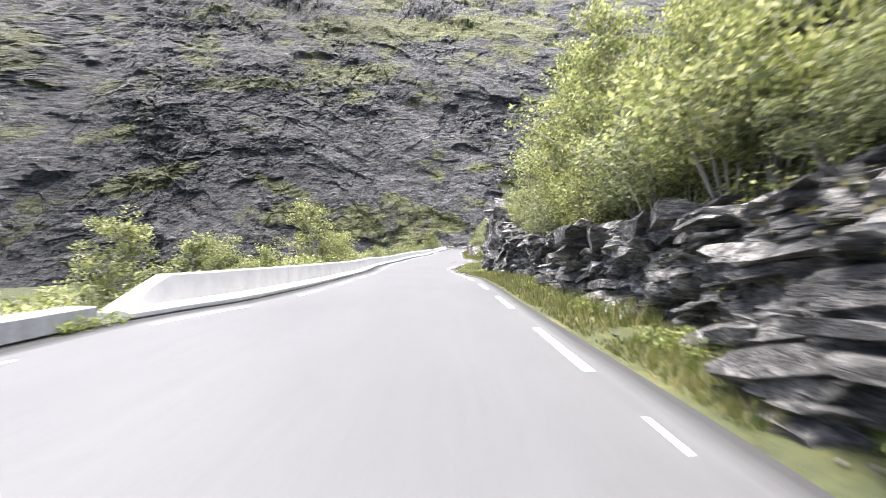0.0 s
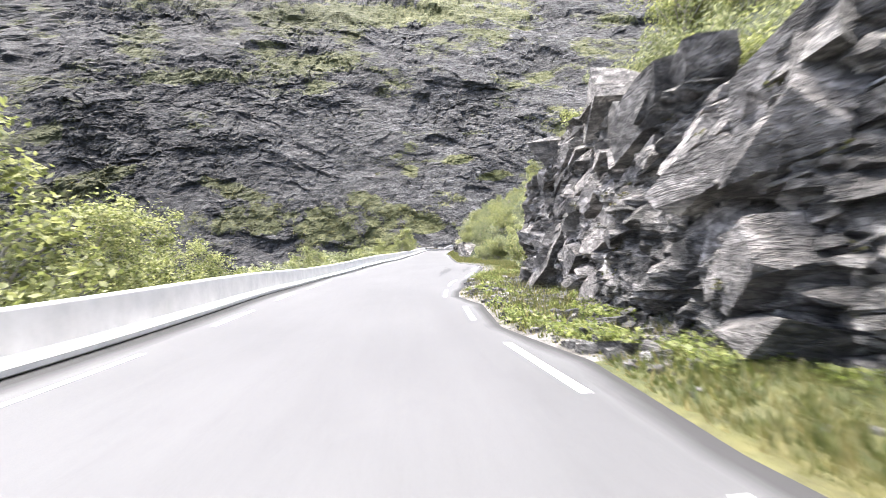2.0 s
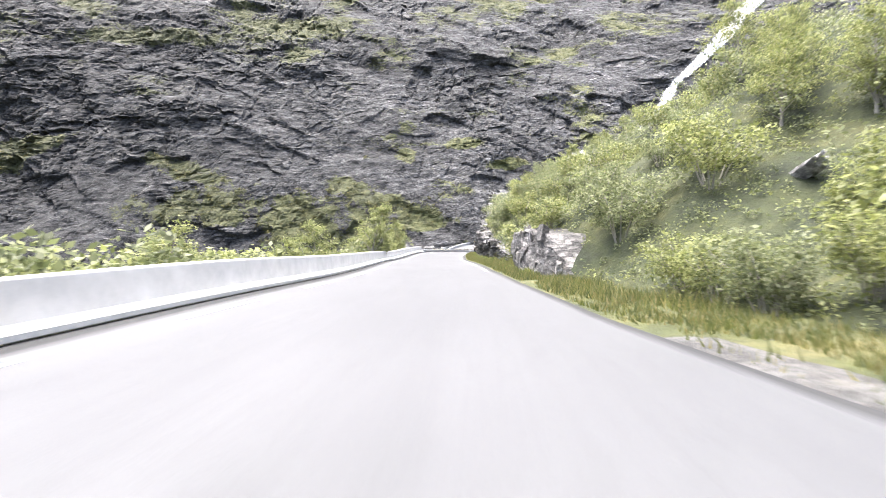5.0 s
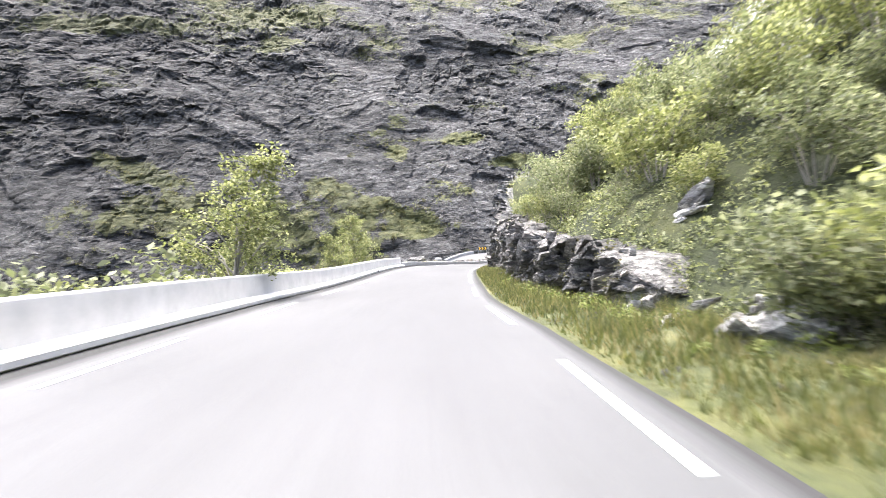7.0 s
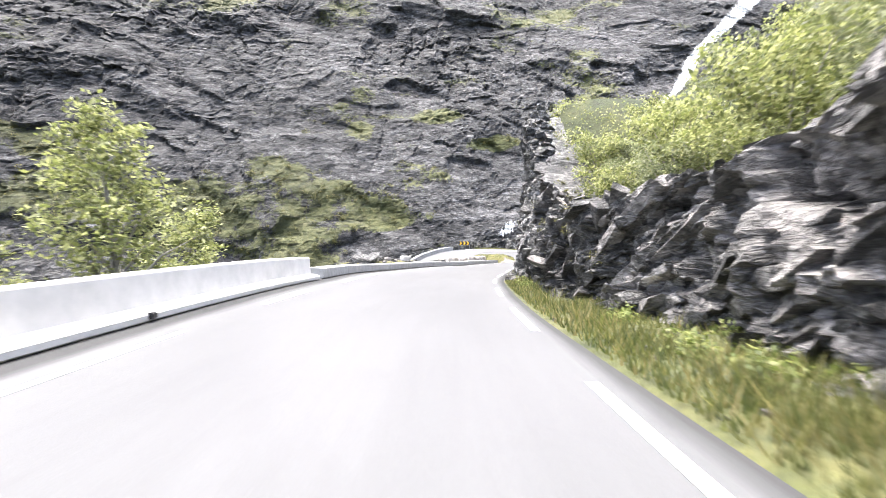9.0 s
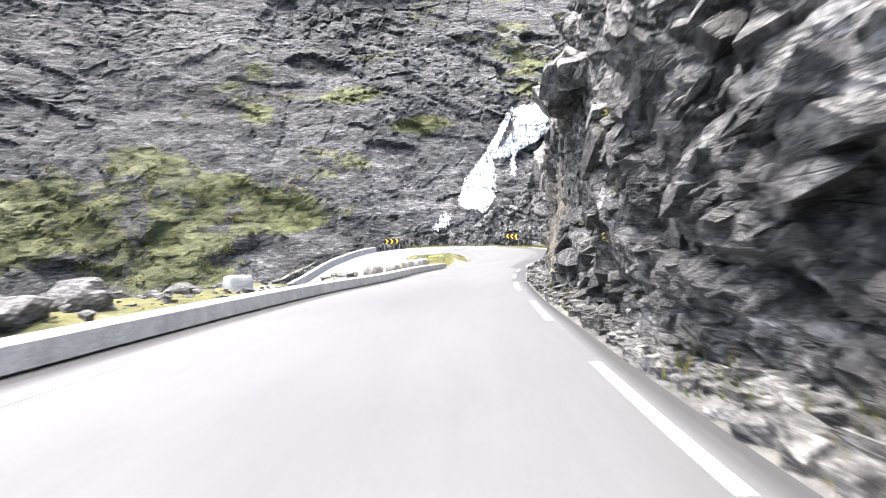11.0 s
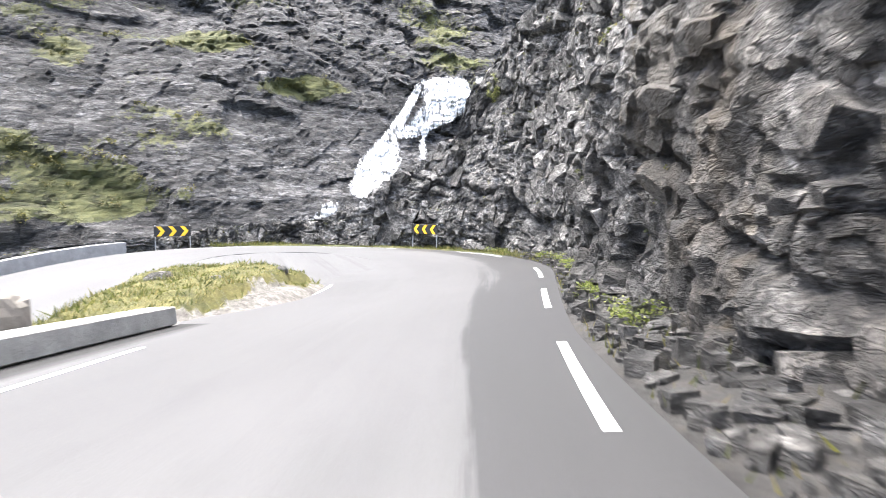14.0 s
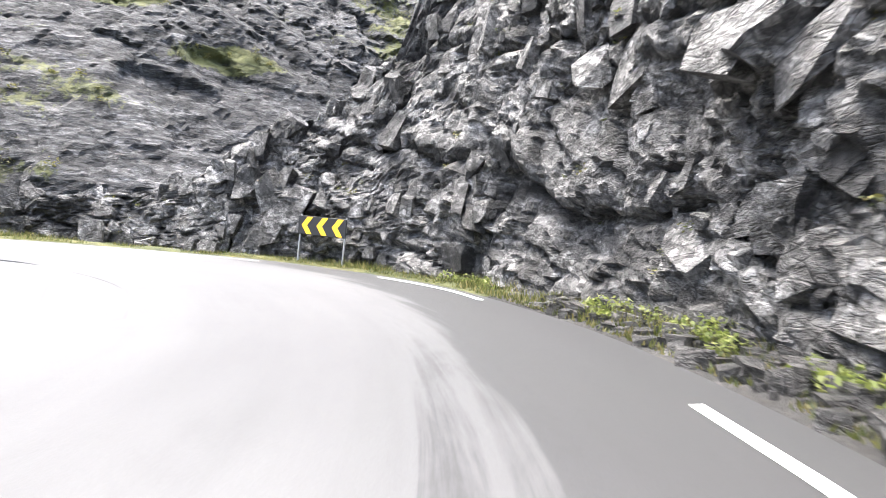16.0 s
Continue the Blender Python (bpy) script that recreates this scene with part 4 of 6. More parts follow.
def rock_strip(name, s0, s1, mat, label, seed, step=0.22, rows=40, blocks_size=(0.55, 1.4), depth=0.5, flat=2.2, dip=0.2, bulge=0.6, cuts=(0.8, 1.4, 0.45), pale=(), broken=(), apart=60):
    s = np.arange(s0, s1 + step / 2, step)
    k = np.linspace(0, 1, rows)
    ss, kk = np.meshgrid(s, k, indexing="ij")
    ends = np.clip(np.minimum(ss - s0, s1 - ss) / 1.2, 0, 1)
    h = tab(ss, ROCK_H) * (0.35 + 0.65 * ends)
    big = fbm(np.stack([ss * 0.12, 0 * ss, 0 * ss + seed], -1), 3, seed)
    h = h * (1 + 0.1 * big)
    # foot, face that leans back a little, then a shelf that runs into the hillside
    up = np.clip(kk / 0.78, 0, 1)
    shelf = np.clip((kk - 0.78) / 0.22, 0, 1)
    out = tab(ss, ROCK_U) + 0.12 * h * up + shelf * 1.8 + (1 - ends) * 1.5
    hh = -0.25 + (h + 0.25) * up + shelf * (0.5 * tab(ss, SLOPE) * 1.2 - 0.35)
    p = place(ss, out, hh)
    q = p @ np.array([[0.88, 0.2, 0.42], [-0.2, 0.97, 0.1], [-0.4, -0.1, 0.9]])
    a, b = blocks_size
    w1, w2 = 0.5 * fbm(p * 0.35, 3, seed + 31), 0.16 * fbm(p * 1.3, 3, seed + 33)
    c, e = np.cos(dip), np.sin(dip)
    la, lb = ss * c + hh * e + w1, hh * c - ss * e + w1 + w2
    d = depth * (0.8 * slabs(la * a, lb * a * flat, seed, *cuts) + 0.36 * slabs((la + w2) * b, lb * b * flat, seed + 5, *cuts) + 0.14 * slabs((la + w2) * b * 2.3, (lb + w2) * b * 2.3 * flat, seed + 9, *cuts))
    d = d + depth * (0.3 * slabs((hh + w1) * b * 0.5, (ss + 0.2 * hh + w2) * b, seed + 13) + 0.25 * blocks(q * b * 0.8, seed + 15, 0.06, 0.9) + bulge * fbm(q * 0.3, 3, seed + 2))
    d = d * np.clip(0.3 + np.minimum(h, 1.5) / 1.5, 0, 1) * (1 - 0.6 * np.clip(stain_at(ss, hh)[..., 0], 0, 1))
    side = place(ss, out - 1.0, hh) - p
    d = np.minimum(d, out - tab(ss, EDGE_R) - 0.25 + 0.12 * np.maximum(hh, 0))
    lift = np.zeros_like(p)
    lift[..., 2] = 0.35 * d * shelf + depth * 0.1 * blocks(q * (b, b, b * 1.5) + 5, seed + 21) * np.clip(h - 0.5, 0, 1)
    pts = p + side * (d * (1 - 0.6 * shelf))[..., None] + lift
    ob = sheet(name, pts, mat, False)
    for a, b, other in pale:
        ob.data.materials.append(other)
        mid = np.repeat((s[:-1] + s[1:]) / 2, rows - 1) + 0.8 * np.tile(np.sin(np.arange(rows - 1) * 0.9), len(s) - 1)
        ob.data.polygons.foreach_set("material_index", ((mid > a) & (mid < b)).astype(np.int32))
    ob.data.attributes.new("stain", "FLOAT_VECTOR", "POINT").data.foreach_set("vector", stain_at(ss, hh).ravel())
    r = np.random.default_rng(seed + 90)
    for b0, b1, count, small, large, shape, tip, turn, bmat in broken:
        i = np.clip(((b0 + (b1 - b0) * r.random(count) - s0) / step).astype(int), 0, len(s) - 1)
        j = r.integers(1, int(rows * 0.86), count)
        keep = (h[i, j] > 0.35) & (fbm(p[i, j] * 0.5, 2, seed + 77) > -0.45) & (r.random(count) > 0.75 * stain_at(ss[i, j], hh[i, j])[:, 0])
        i, j = i[keep], j[keep]
        n = len(i)
        size = (small * (large / small) ** (r.random(n) ** 1.7)) * np.clip(h[i, j] / 1.6, 0.45, 1)
        half = size[:, None] * 0.5 * np.array(shape) * (0.65 + 0.7 * r.random((n, 3)))
        along = np.stack([np.interp(ss[i, j], AT, WAY[:, 0]), np.interp(ss[i, j], AT, WAY[:, 1]), np.zeros(n)], -1)
        road = side[i, j] / np.linalg.norm(side[i, j], axis=1)[:, None]
        zed = np.array((0.0, 0.0, 1.0))
        tip_ = tip + turn * r.normal(size=n)
        ct, st = np.cos(tip_)[:, None], np.sin(tip_)[:, None]
        e1, e3 = along * ct + zed * st, zed * ct - along * st
        sw, no = turn * r.normal(size=(n, 1)), turn * r.normal(size=(n, 1))
        e1, e2 = e1 * np.cos(sw) + road * np.sin(sw), road * np.cos(sw) - e1 * np.sin(sw)
        e2, e3 = e2 * np.cos(no) + e3 * np.sin(no), e3 * np.cos(no) - e2 * np.sin(no)
        axes = np.stack([e1 * half[:, :1], e2 * half[:, 1:2], e3 * half[:, 2:]], -1)
        sink = half[:, 1] * (0.2 + 0.7 * r.random(n))
        reach = out[i, j] - d[i, j] + sink - np.abs(axes * road[:, :, None]).sum(1).sum(1) * 1.05
        sink = sink + np.maximum(tab(ss[i, j], EDGE_R) + 0.2 - 0.06 * np.maximum(hh[i, j], 0) - reach, 0)
        set_blocks(ob, pts[i, j] - road * sink[:, None], axes, ss[i, j], hh[i, j], bmat or mat, seed + 105 + int(b0), apart)
    return tagged(ob, label, "rock face", kind="structure")


rock_strip("rock_face_1", -26, 52.6, M_ROCK, "dark layered rock cutting beside the road, grassy on top", 3, 0.13, 56, dip=-0.12, pale=((37.5, 60, M_BLOCK),),
           broken=((-12, 34, 2400, 0.16, 1.0, (1.5, 0.7, 0.24), -0.14, 0.1, None), (33, 50.5, 420, 0.3, 1.6, (1.2, 0.9, 0.5), -0.42, 0.16, M_BLOCK), (33, 50, 700, 0.13, 0.5, (1.3, 0.8, 0.35), -0.42, 0.2, M_ROCK)))
rock_strip("rock_face_2", 91.0, 100.4, M_BLOCK, "smooth grey rock block standing beside the verge", 14, 0.14, 30, (0.35, 0.9), 0.22, 1.4, 0.05, 0.5, (0.3, 0.8, 0.4),
           broken=((91.5, 99.5, 60, 0.2, 0.8, (1.4, 0.35, 0.9), 0.03, 0.08, None),), apart=16)
rock_strip("rock_face_3", 109, 147, M_ROCK, "broken grey rock cutting beside the grass verge", 25, 0.13, 46, dip=-0.42, pale=((118, 134, M_BLOCK),),
           broken=((109.5, 147, 1100, 0.13, 0.65, (1.4, 0.7, 0.36), -0.4, 0.2, None), (110, 143, 800, 0.18, 0.8, (1.5, 0.7, 0.3), -0.42, 0.18, M_BLOCK)))
rock_strip("cliff_face", 144, 236, M_CLIFF, "tall wet grey cliff beside the road, rust-stained", 47, 0.1, 165, (0.3, 1.2), 0.46, 1.3, 0.35, 0.8, (0.5, 1.1, 0.7),
           broken=((146, 163, 2200, 0.14, 0.7, (1.2, 0.8, 0.36), -0.3, 0.25, None), (160, 178, 1500, 0.15, 0.95, (1.0, 0.6, 0.8), 0.25, 0.2, None), (174, 199, 2600, 0.14, 0.85, (1.0, 0.8, 0.65), 0.5, 0.3, None), (196, 216, 1500, 0.18, 1.0, (0.75, 0.6, 1.1), 0.2, 0.2, None)), apart=45)


def overhang(face, spots):
    """Great blocks that lean out of the cliff over the verge."""
    r = np.random.default_rng(8)
    s, h, size = (np.array([q[k] for q in spots]) for k in range(3))
    n = len(s)
    along = np.stack([np.interp(s, AT, WAY[:, 0]), np.interp(s, AT, WAY[:, 1]), 0.35 + 0 * s], -1)
    road = np.stack([-np.interp(s, AT, SIDE[:, 0]), -np.interp(s, AT, SIDE[:, 1]), 0.12 * r.normal(size=n)], -1)
    top = np.cross(road, along)
    axes = np.stack([along * 0.6 * size[:, None], road * 0.5 * size[:, None], -top * 0.32 * size[:, None]], -1)
    set_blocks(face, place(s, tab(s, ROCK_U) + 0.12 * h - 0.2, h), axes, s, h, M_CLIFF, 61, 6)


overhang(bpy.data.objects["cliff_face"], [(172.6 + 0.55 * k, 4.3 + 0.22 * k + 0.5 * ((k * 0.618) % 1), 0.9 + 0.7 * ((k * 0.382) % 1)) for k in range(14)] + [(160.6 + 0.6 * k, 5.3 + 0.5 * ((k * 0.618) % 1), 0.9 + 0.5 * ((k * 0.382) % 1)) for k in range(7)])

REACH = [(-30, 75), (150, 75), (180, 40), (196, 14), (203, 4), (215, 2.5), (236, 2)]


def build_hillside():
    s = np.arange(-28, 211, 1.0)
    k = np.r_[0, np.linspace(0.02, 1, 44) ** 1.5]
    ss, kk = np.meshgrid(s, k, indexing="ij")
    u = rock_back(ss) + 0.6 + kk * tab(ss, REACH)
    p = place(ss, u, hill_top(ss, u) - 0.25)
    amp = np.clip((u - rock_back(ss)) / 6, 0, 1)
    p[..., 2] += amp * (1.6 * fbm(p * 0.12, 4, 61) + 0.3 * fbm(p * 0.8, 3, 65)) + (1 - amp) * 0.15 * fbm(p * 1.1, 3, 67)
    return tagged(sheet("hillside", p, M_HILL), "steep green hillside of grass and scrub above the road", "hillside", kind="structure")


build_hillside()


def build_verge():
    s = np.arange(-28, 213, 0.5)
    k = np.linspace(0, 1, 8)
    ss, kk = np.meshgrid(s, k, indexing="ij")
    a, b = tab(ss, EDGE_R) - 0.02, tab(ss, ROCK_U) + 0.6
    u = a + (b - a) * kk
    p = place(ss, u, -0.02 + 0.05 * kk)
    p[..., 2] += np.clip((u - a) / 0.4, 0, 1) * (0.07 * fbm(p * 1.5, 4, 71) + 0.03)
    me = sheet("verge", p, M_GRASS)
    me.data.materials.append(M_GRAVEL)
    mid = np.repeat((s[:-1] + s[1:]) / 2, 7)
    stony = ((mid > 147) & (mid < 201)) | ((mid > 57) & (mid < 80) & (np.tile(np.arange(7), len(s) - 1) < 2))
    me.data.materials.append(M_DAMP)
    me.data.materials.append(M_STONY)
    me.data.polygons.foreach_set("material_index", np.where((mid > 34) & (mid < 52), 3, np.where(stony & (mid > 174), 2, stony)).astype(np.int32))
    return tagged(me, "narrow verge of yellowing grass and loose stone between road and rock", "verge", kind="structure")


build_verge()

# ---- walls on the left ----


def parapet(s):
    f = float(tab(s, EDGE_L))
    h = float(tab(s, [(9.9, 0.16), (11.7, 0.8), (60, 0.82), (110, 0.8), (142, 0.72)]))
    w = float(tab(s, [(9.9, 0.3), (12, 0.52), (20, 0.5), (32, 0.4), (40, 0.32), (60, 0.26), (100, 0.34), (142, 0.3)]))
    return [(f - 0.05, -0.2), (f - 0.05, 0.03), (f, 0.035), (f, 0.12), (f - 0.04, 0.16), (f - w, 0.2), (f - w - 0.04, h - 0.03), (f - w - 0.06, h), (f - w - 0.34, h), (f - w - 0.37, h - 0.03), (f - w - 0.38, -0.8)]


def low_wall(s):
    f = float(tab(s, EDGE_L))
    h = 0.36
    return [(f - 0.08, -0.2), (f - 0.08, 0.03), (f, 0.04), (f - 0.02, h - 0.02), (f - 0.05, h), (f - 0.52, h + 0.01), (f - 0.55, h - 0.02), (f - 0.56, -0.6)]


wall = bar("parapet_wall", np.r_[9.9, 10.5, 11.1, 11.7, 12.5, 13.3, np.arange(14, 142.2, 0.9)], parapet, M_CONCRETE)
tagged(wall, "low cast concrete parapet wall along the road edge", "wall", kind="structure")
low = bar("low_wall", np.arange(142.3, 186.8, 0.9), low_wall, M_STONE)
tagged(low, "low flat-topped grey concrete kerb wall beside the road", "wall", kind="structure")
low2 = bar("kerb_wall", np.arange(-26, 10.0, 0.9), low_wall, M_STONE)
tagged(low2, "low weathered stone kerb wall before the parapet begins", "wall", kind="structure")


def far_wall(s):
    f = float(tab(s, EDGE_R)) + 0.3
    return [(f, -0.3), (f + 0.02, 0.5), (f + 0.4, 0.5), (f + 0.42, -1.2)]


fw = bar("bend_wall", np.arange(217, LAST - 2, 0.9), far_wall, M_STONE)
tagged(fw, "low concrete wall round the outside of the hairpin bend", "wall", kind="structure")

# ---- road markings ----


def line_stretch(name, starts, length, u_of, width=0.12):
    ob = None
    for k, a in enumerate(starts):
        s = np.linspace(a, a + length, 7)
        c = np.array([u_of(v) for v in s])
        p = np.stack([place(s, c - width / 2, 0.006), place(s, c + width / 2, 0.006)], 1)
        tagged(sheet(name, p, M_PAINT, False), "worn white painted edge dash on the asphalt", "road marking", "edge line dashes")


LINE_R = [(-30, 1.4), (4, 1.45), (24, 1.55), (32, 1.6), (38.4, 1.4), (41.9, 1.6), (45, 1.3), (48.1, 1.55), (52.4, 1.98), (55.3, 2.78), (58, 3.3), (62, 3.6), (65.2, 4.5), (68.6, 5.1), (90, 1.3), (96, 1.33), (102, 1.5), (107, 1.65), (114, 1.4), (127, 1.3), (153, 1.34), (160, 1.25),
          (163, 1.0), (170, 0.8), (178, 0.78), (186.4, 1.41), (191.7, 1.75), (195.0, 1.85), (198.4, 2.16), (201.7, 2.6), (207, 2.75), (214, 2.5), (240, 2.2)]


def right_u(s):
    return float(tab(s, LINE_R))


def left_u(s):
    return float(tab(s, EDGE_L)) + (0.9 if s < 188 else 0.2)


line_stretch("edge_dash", list(np.arange(-18.7, 24, 5.95)) + [27.5, 32.6, 38.6, 45.0, 50.2, 55.3, 61.4] + list(np.arange(96.6, 150, 5.97)) + [150.3] + list(np.arange(156.4, 198, 6.0)) + [200.6, 206.6, 212.6], 3.0, right_u)
line_stretch("edge_dash", [2.95], 0.65, right_u, 0.06)
line_stretch("edge_dash", list(np.r_[np.arange(-14.8, 142, 6.0), np.arange(145, 186, 6.0), 191.8]), 3.0, left_u)


def wall_joint():
    """A dark strip that paints shade into the joint between asphalt and wall foot."""
    s = np.r_[np.arange(-26, 186.8, 0.6)]
    f = tab(s, EDGE_L)
    w = 0.035 + 0.02 * fbm(np.stack([s, 0 * s, 0 * s], -1) * 0.7, 3, 3)
    tagged(sheet("wall_joint", np.stack([place(s, f - 0.05, 0.005), place(s, f + 0.3 * np.maximum(w, 0.01), 0.005)], 1), M_DAMP, False), "dark strip deepening the shade in the joint between asphalt and wall foot", "joint", kind="structure")


wall_joint()

# ---- bare rock in the slope: station, distance, size ----
OUTCROPS = [(79.4, 10.8, 2.0), (77.6, 12.0, 2.2), (75.4, 13.2, 2.4), (73.8, 14.2, 1.9), (72.8, 7.4, 0.8), (71.3, 7.8, 0.9), (94.6, 23.6, 1.5), (91.2, 19.0, 1.3), (83.4, 14.9, 0.8),
            (108.0, 4.0, 1.35), (109.2, 3.7, 0.85), (107.0, 4.5, 1.0), (111.0, 4.0, 0.7), (111.5, 6.0, 0.8), (114.9, 8.7, 1.0), (113.7, 9.7, 1.1), (114.6, 11.8, 1.5), (69.0, 9.5, 0.6), (63.0, 7.6, 0.7), (66.0, 11.5, 1.0), (88.0, 9.5, 0.8), (122.0, 8.5, 1.0), (126.0, 10.0, 1.2)]


def clear_of_rock(s, u, more=0.0):
    """True where no bare rock lies, for arrays of stations and distances."""
    free = np.ones(np.shape(s), bool)
    for a, b, size in OUTCROPS:
        free &= np.hypot(s - a, u - b) > 0.8 * size + more
    return free


def outcrop(s, u, size, seed):
    """Bedded blocks that come out of the slope, in one mesh."""
    r = np.random.default_rng(seed)
    p = hill_point(np.array(s, float), np.array(u, float))
    way = np.array([np.interp(s, AT, WAY[:, 0]), np.interp(s, AT, WAY[:, 1]), -0.3])
    way /= np.linalg.norm(way)
    out = np.array([-np.interp(s, AT, SIDE[:, 0]), -np.interp(s, AT, SIDE[:, 1]), 0.7])
    out -= way * (out @ way)
    out /= np.linalg.norm(out)
    top = np.cross(way, out)
    vs, fs, n = [], [], 0
    for k in range(22):
        v, f = KINDS[r.integers(0, len(KINDS))]
        half = size * np.array((0.75, 0.2, 0.12)) * (0.4 + 0.8 * r.random(3)) * (1.15 if k < 4 else 0.55)
        m = np.stack([way, out, top], -1) @ np.array(Euler(0.09 * r.normal(size=3)).to_matrix()) * half
        vs.append(v @ m.T + p + size * (0.5 * r.normal() * way + 0.3 * r.normal() * top + (-0.02 + 0.1 * r.random()) * out))
        fs += [[j + n for j in g] for g in f]
        n += len(v)
    ob = mesh_object("rock_outcrop", np.concatenate(vs), fs, M_PALE)
    return tagged(ob, "pale grey bedded rock outcrop in the green slope", "rock", "outcrops on the slope")


# ---- plants ----


def leaf_cloud(rng, clumps, per, size, up=1.6):
    """Many small leaves, gathered round clumps (x, y, z, radius, flatness): vertices and faces."""
    vs = []
    for x, y, z, r, flat in clumps:
        n = max(6, int(per * r))
        d = rng.normal(size=(n, 3))
        d /= np.linalg.norm(d, axis=1)[:, None]
        d *= (rng.random((n, 1)) ** 0.45) * r
        d[:, 2] *= flat
        c = d + (x, y, z)
        nor = rng.normal(size=(n, 3)) + (0, 0, up)
        nor /= np.linalg.norm(nor, axis=1)[:, None]
        a = np.cross(nor, rng.normal(size=(n, 3)))
        a /= np.linalg.norm(a, axis=1)[:, None]
        b = np.cross(nor, a)
        s = size * (0.6 + 0.8 * rng.random((n, 1)))
        vs.append(np.stack([c - a * s, c + b * s * 0.55, c + a * s, c - b * s * 0.55], 1))
    v = np.concatenate(vs)
    return v.reshape(-1, 3), np.arange(len(v) * 4).reshape(-1, 4)


def tube(points, radii, sides=6):
    pts, v, f = [Vector(p) for p in points], [], []
    for k, (p, r) in enumerate(zip(pts, radii)):
        way = (pts[min(k + 1, len(pts) - 1)] - pts[max(k - 1, 0)]).normalized()
        a = way.orthogonal().normalized()
        b = way.cross(a)
        v += [p + (a * math.cos(2 * math.pi * j / sides) + b * math.sin(2 * math.pi * j / sides)) * r for j in range(sides)]
    for k in range(len(pts) - 1):
        f += [(k * sides + j, k * sides + (j + 1) % sides, (k + 1) * sides + (j + 1) % sides, (k + 1) * sides + j) for j in range(sides)]
    f.append(tuple((len(pts) - 1) * sides + j for j in range(sides)))
    return [tuple(p) for p in v], f


def join_tubes(tubes):
    v, f = [], []
    for tv, tf in tubes:
        f += [tuple(i + len(v) for i in face) for face in tf]
        v += tv
    return v, f


def make_tree(name, seed, height, spread, leaf, label, mat, limbs=9, bare=0.25, per=210, lean=0.1):
    """A small broad-leaved tree at the origin: tapered trunk with limbs, and a loose crown."""
    rng = np.random.default_rng(seed)
    root = new(name)
    lx, ly = lean * height * rng.normal(), lean * height * rng.normal()
    trunk = [(lx * k * k, ly * k * k, height * k * 0.93 - 0.4 * (k == 0)) for k in np.linspace(0, 1, 7)]
    tubes = [tube(trunk, [height * 0.017 * (1.15 - k) for k in np.linspace(0, 1, 7)])]
    clumps = []
    for n in range(limbs):
        k = bare + (0.98 - bare) * (n + 0.5 * rng.random()) / limbs
        a = 2.4 * n + rng.random()
        reach = spread * (1.05 - 0.75 * k) * (0.75 + 0.5 * rng.random())
        b = Vector((lx * k * k, ly * k * k, height * k * 0.93))
        e = b + Vector((math.cos(a) * reach, math.sin(a) * reach, 0.28 * height * (1 - k) + 0.1 * height * rng.random()))
        mid = (b + e) / 2 + Vector((0, 0, 0.05 * height))
        tubes.append(tube([b, mid, e], [height * 0.008 * (1.1 - k), height * 0.005 * (1.1 - k) + 0.004, 0.004], 5))
        for q in (0.45, 0.75, 1.0):
            c = b.lerp(e, q) + Vector(rng.normal(size=3) * 0.1 * reach)
            clumps.append((c.x, c.y, c.z, (0.2 + 0.22 * rng.random()) * spread * (0.6 + 0.4 * q) * (1.15 - 0.5 * k), 0.7))
    clumps.append((lx, ly, height * 0.95, spread * 0.32, 1.1))
    mesh_object("trunk", *join_tubes(tubes), M_BARK, True, root)
    mesh_object("crown", *leaf_cloud(rng, clumps, per, leaf), mat, False, root)
    return tagged(root, label, "tree")


def make_bush(name, seed, height, leaf, label, mat, per=230):
    rng = np.random.default_rng(seed)
    root = new(name)
    tubes, clumps = [], []
    for n in range(8):
        a, r = 2.4 * n, height * (0.25 + 0.45 * rng.random())
        e = Vector((math.cos(a) * r, math.sin(a) * r, height * (0.55 + 0.4 * rng.random())))
        tubes.append(tube([(0.05 * math.cos(a), 0.05 * math.sin(a), -0.3), e * 0.5 + Vector((0, 0, 0.1)), e], [0.022, 0.014, 0.005], 5))
        clumps += [(e.x, e.y, e.z, height * (0.2 + 0.14 * rng.random()), 0.8), (e.x * 0.7, e.y * 0.7, e.z * 0.55, height * 0.26, 0.8)]
    mesh_object("stem", *join_tubes(tubes), M_BARK, True, root)
    mesh_object("crown", *leaf_cloud(rng, clumps, per, leaf), mat, False, root)
    return tagged(root, label, "bush")


def hill_point(s, u):
    p = place(s, u, hill_top(np.asarray(s, float), np.asarray(u, float)) - 0.25)
    amp = np.clip((u - rock_back(s)) / 6, 0, 1)
    p[..., 2] += amp * (1.6 * fbm(p * 0.12, 4, 61) + 0.3 * fbm(p * 0.8, 3, 65)) + (1 - amp) * 0.15 * fbm(p * 1.1, 3, 67)
    return p


def ground_point(s, u):
    p = place(s, u)
    p[..., 2] = ground_height(p[..., 0], p[..., 1]).reshape(p.shape[:-1])
    return p


def set_at(ob, p, turn, size):
    return Matrix.LocRotScale(Vector(p), Euler((0, 0, turn)), Vector((size, size, size)))


def scatter(models, points, rng, low, high, group):
    """Copies of the models at points; the models themselves take the first ones."""
    for k, p in enumerate(points):
        src = models[k % len(models)]
        m = set_at(src, p, rng.random() * 6.28, low + (high - low) * rng.random())
        if k < len(models):
            src.matrix_basis = m
            tagged(src, group=group)
        else:
            sc = src.scale.copy()
            src.scale = (1, 1, 1)
            copy_thing(src, m)
            src.scale = sc


rng = np.random.default_rng(5)
for k, (a, b, size) in enumerate(OUTCROPS):
    outcrop(a, b, size, 340 + k)

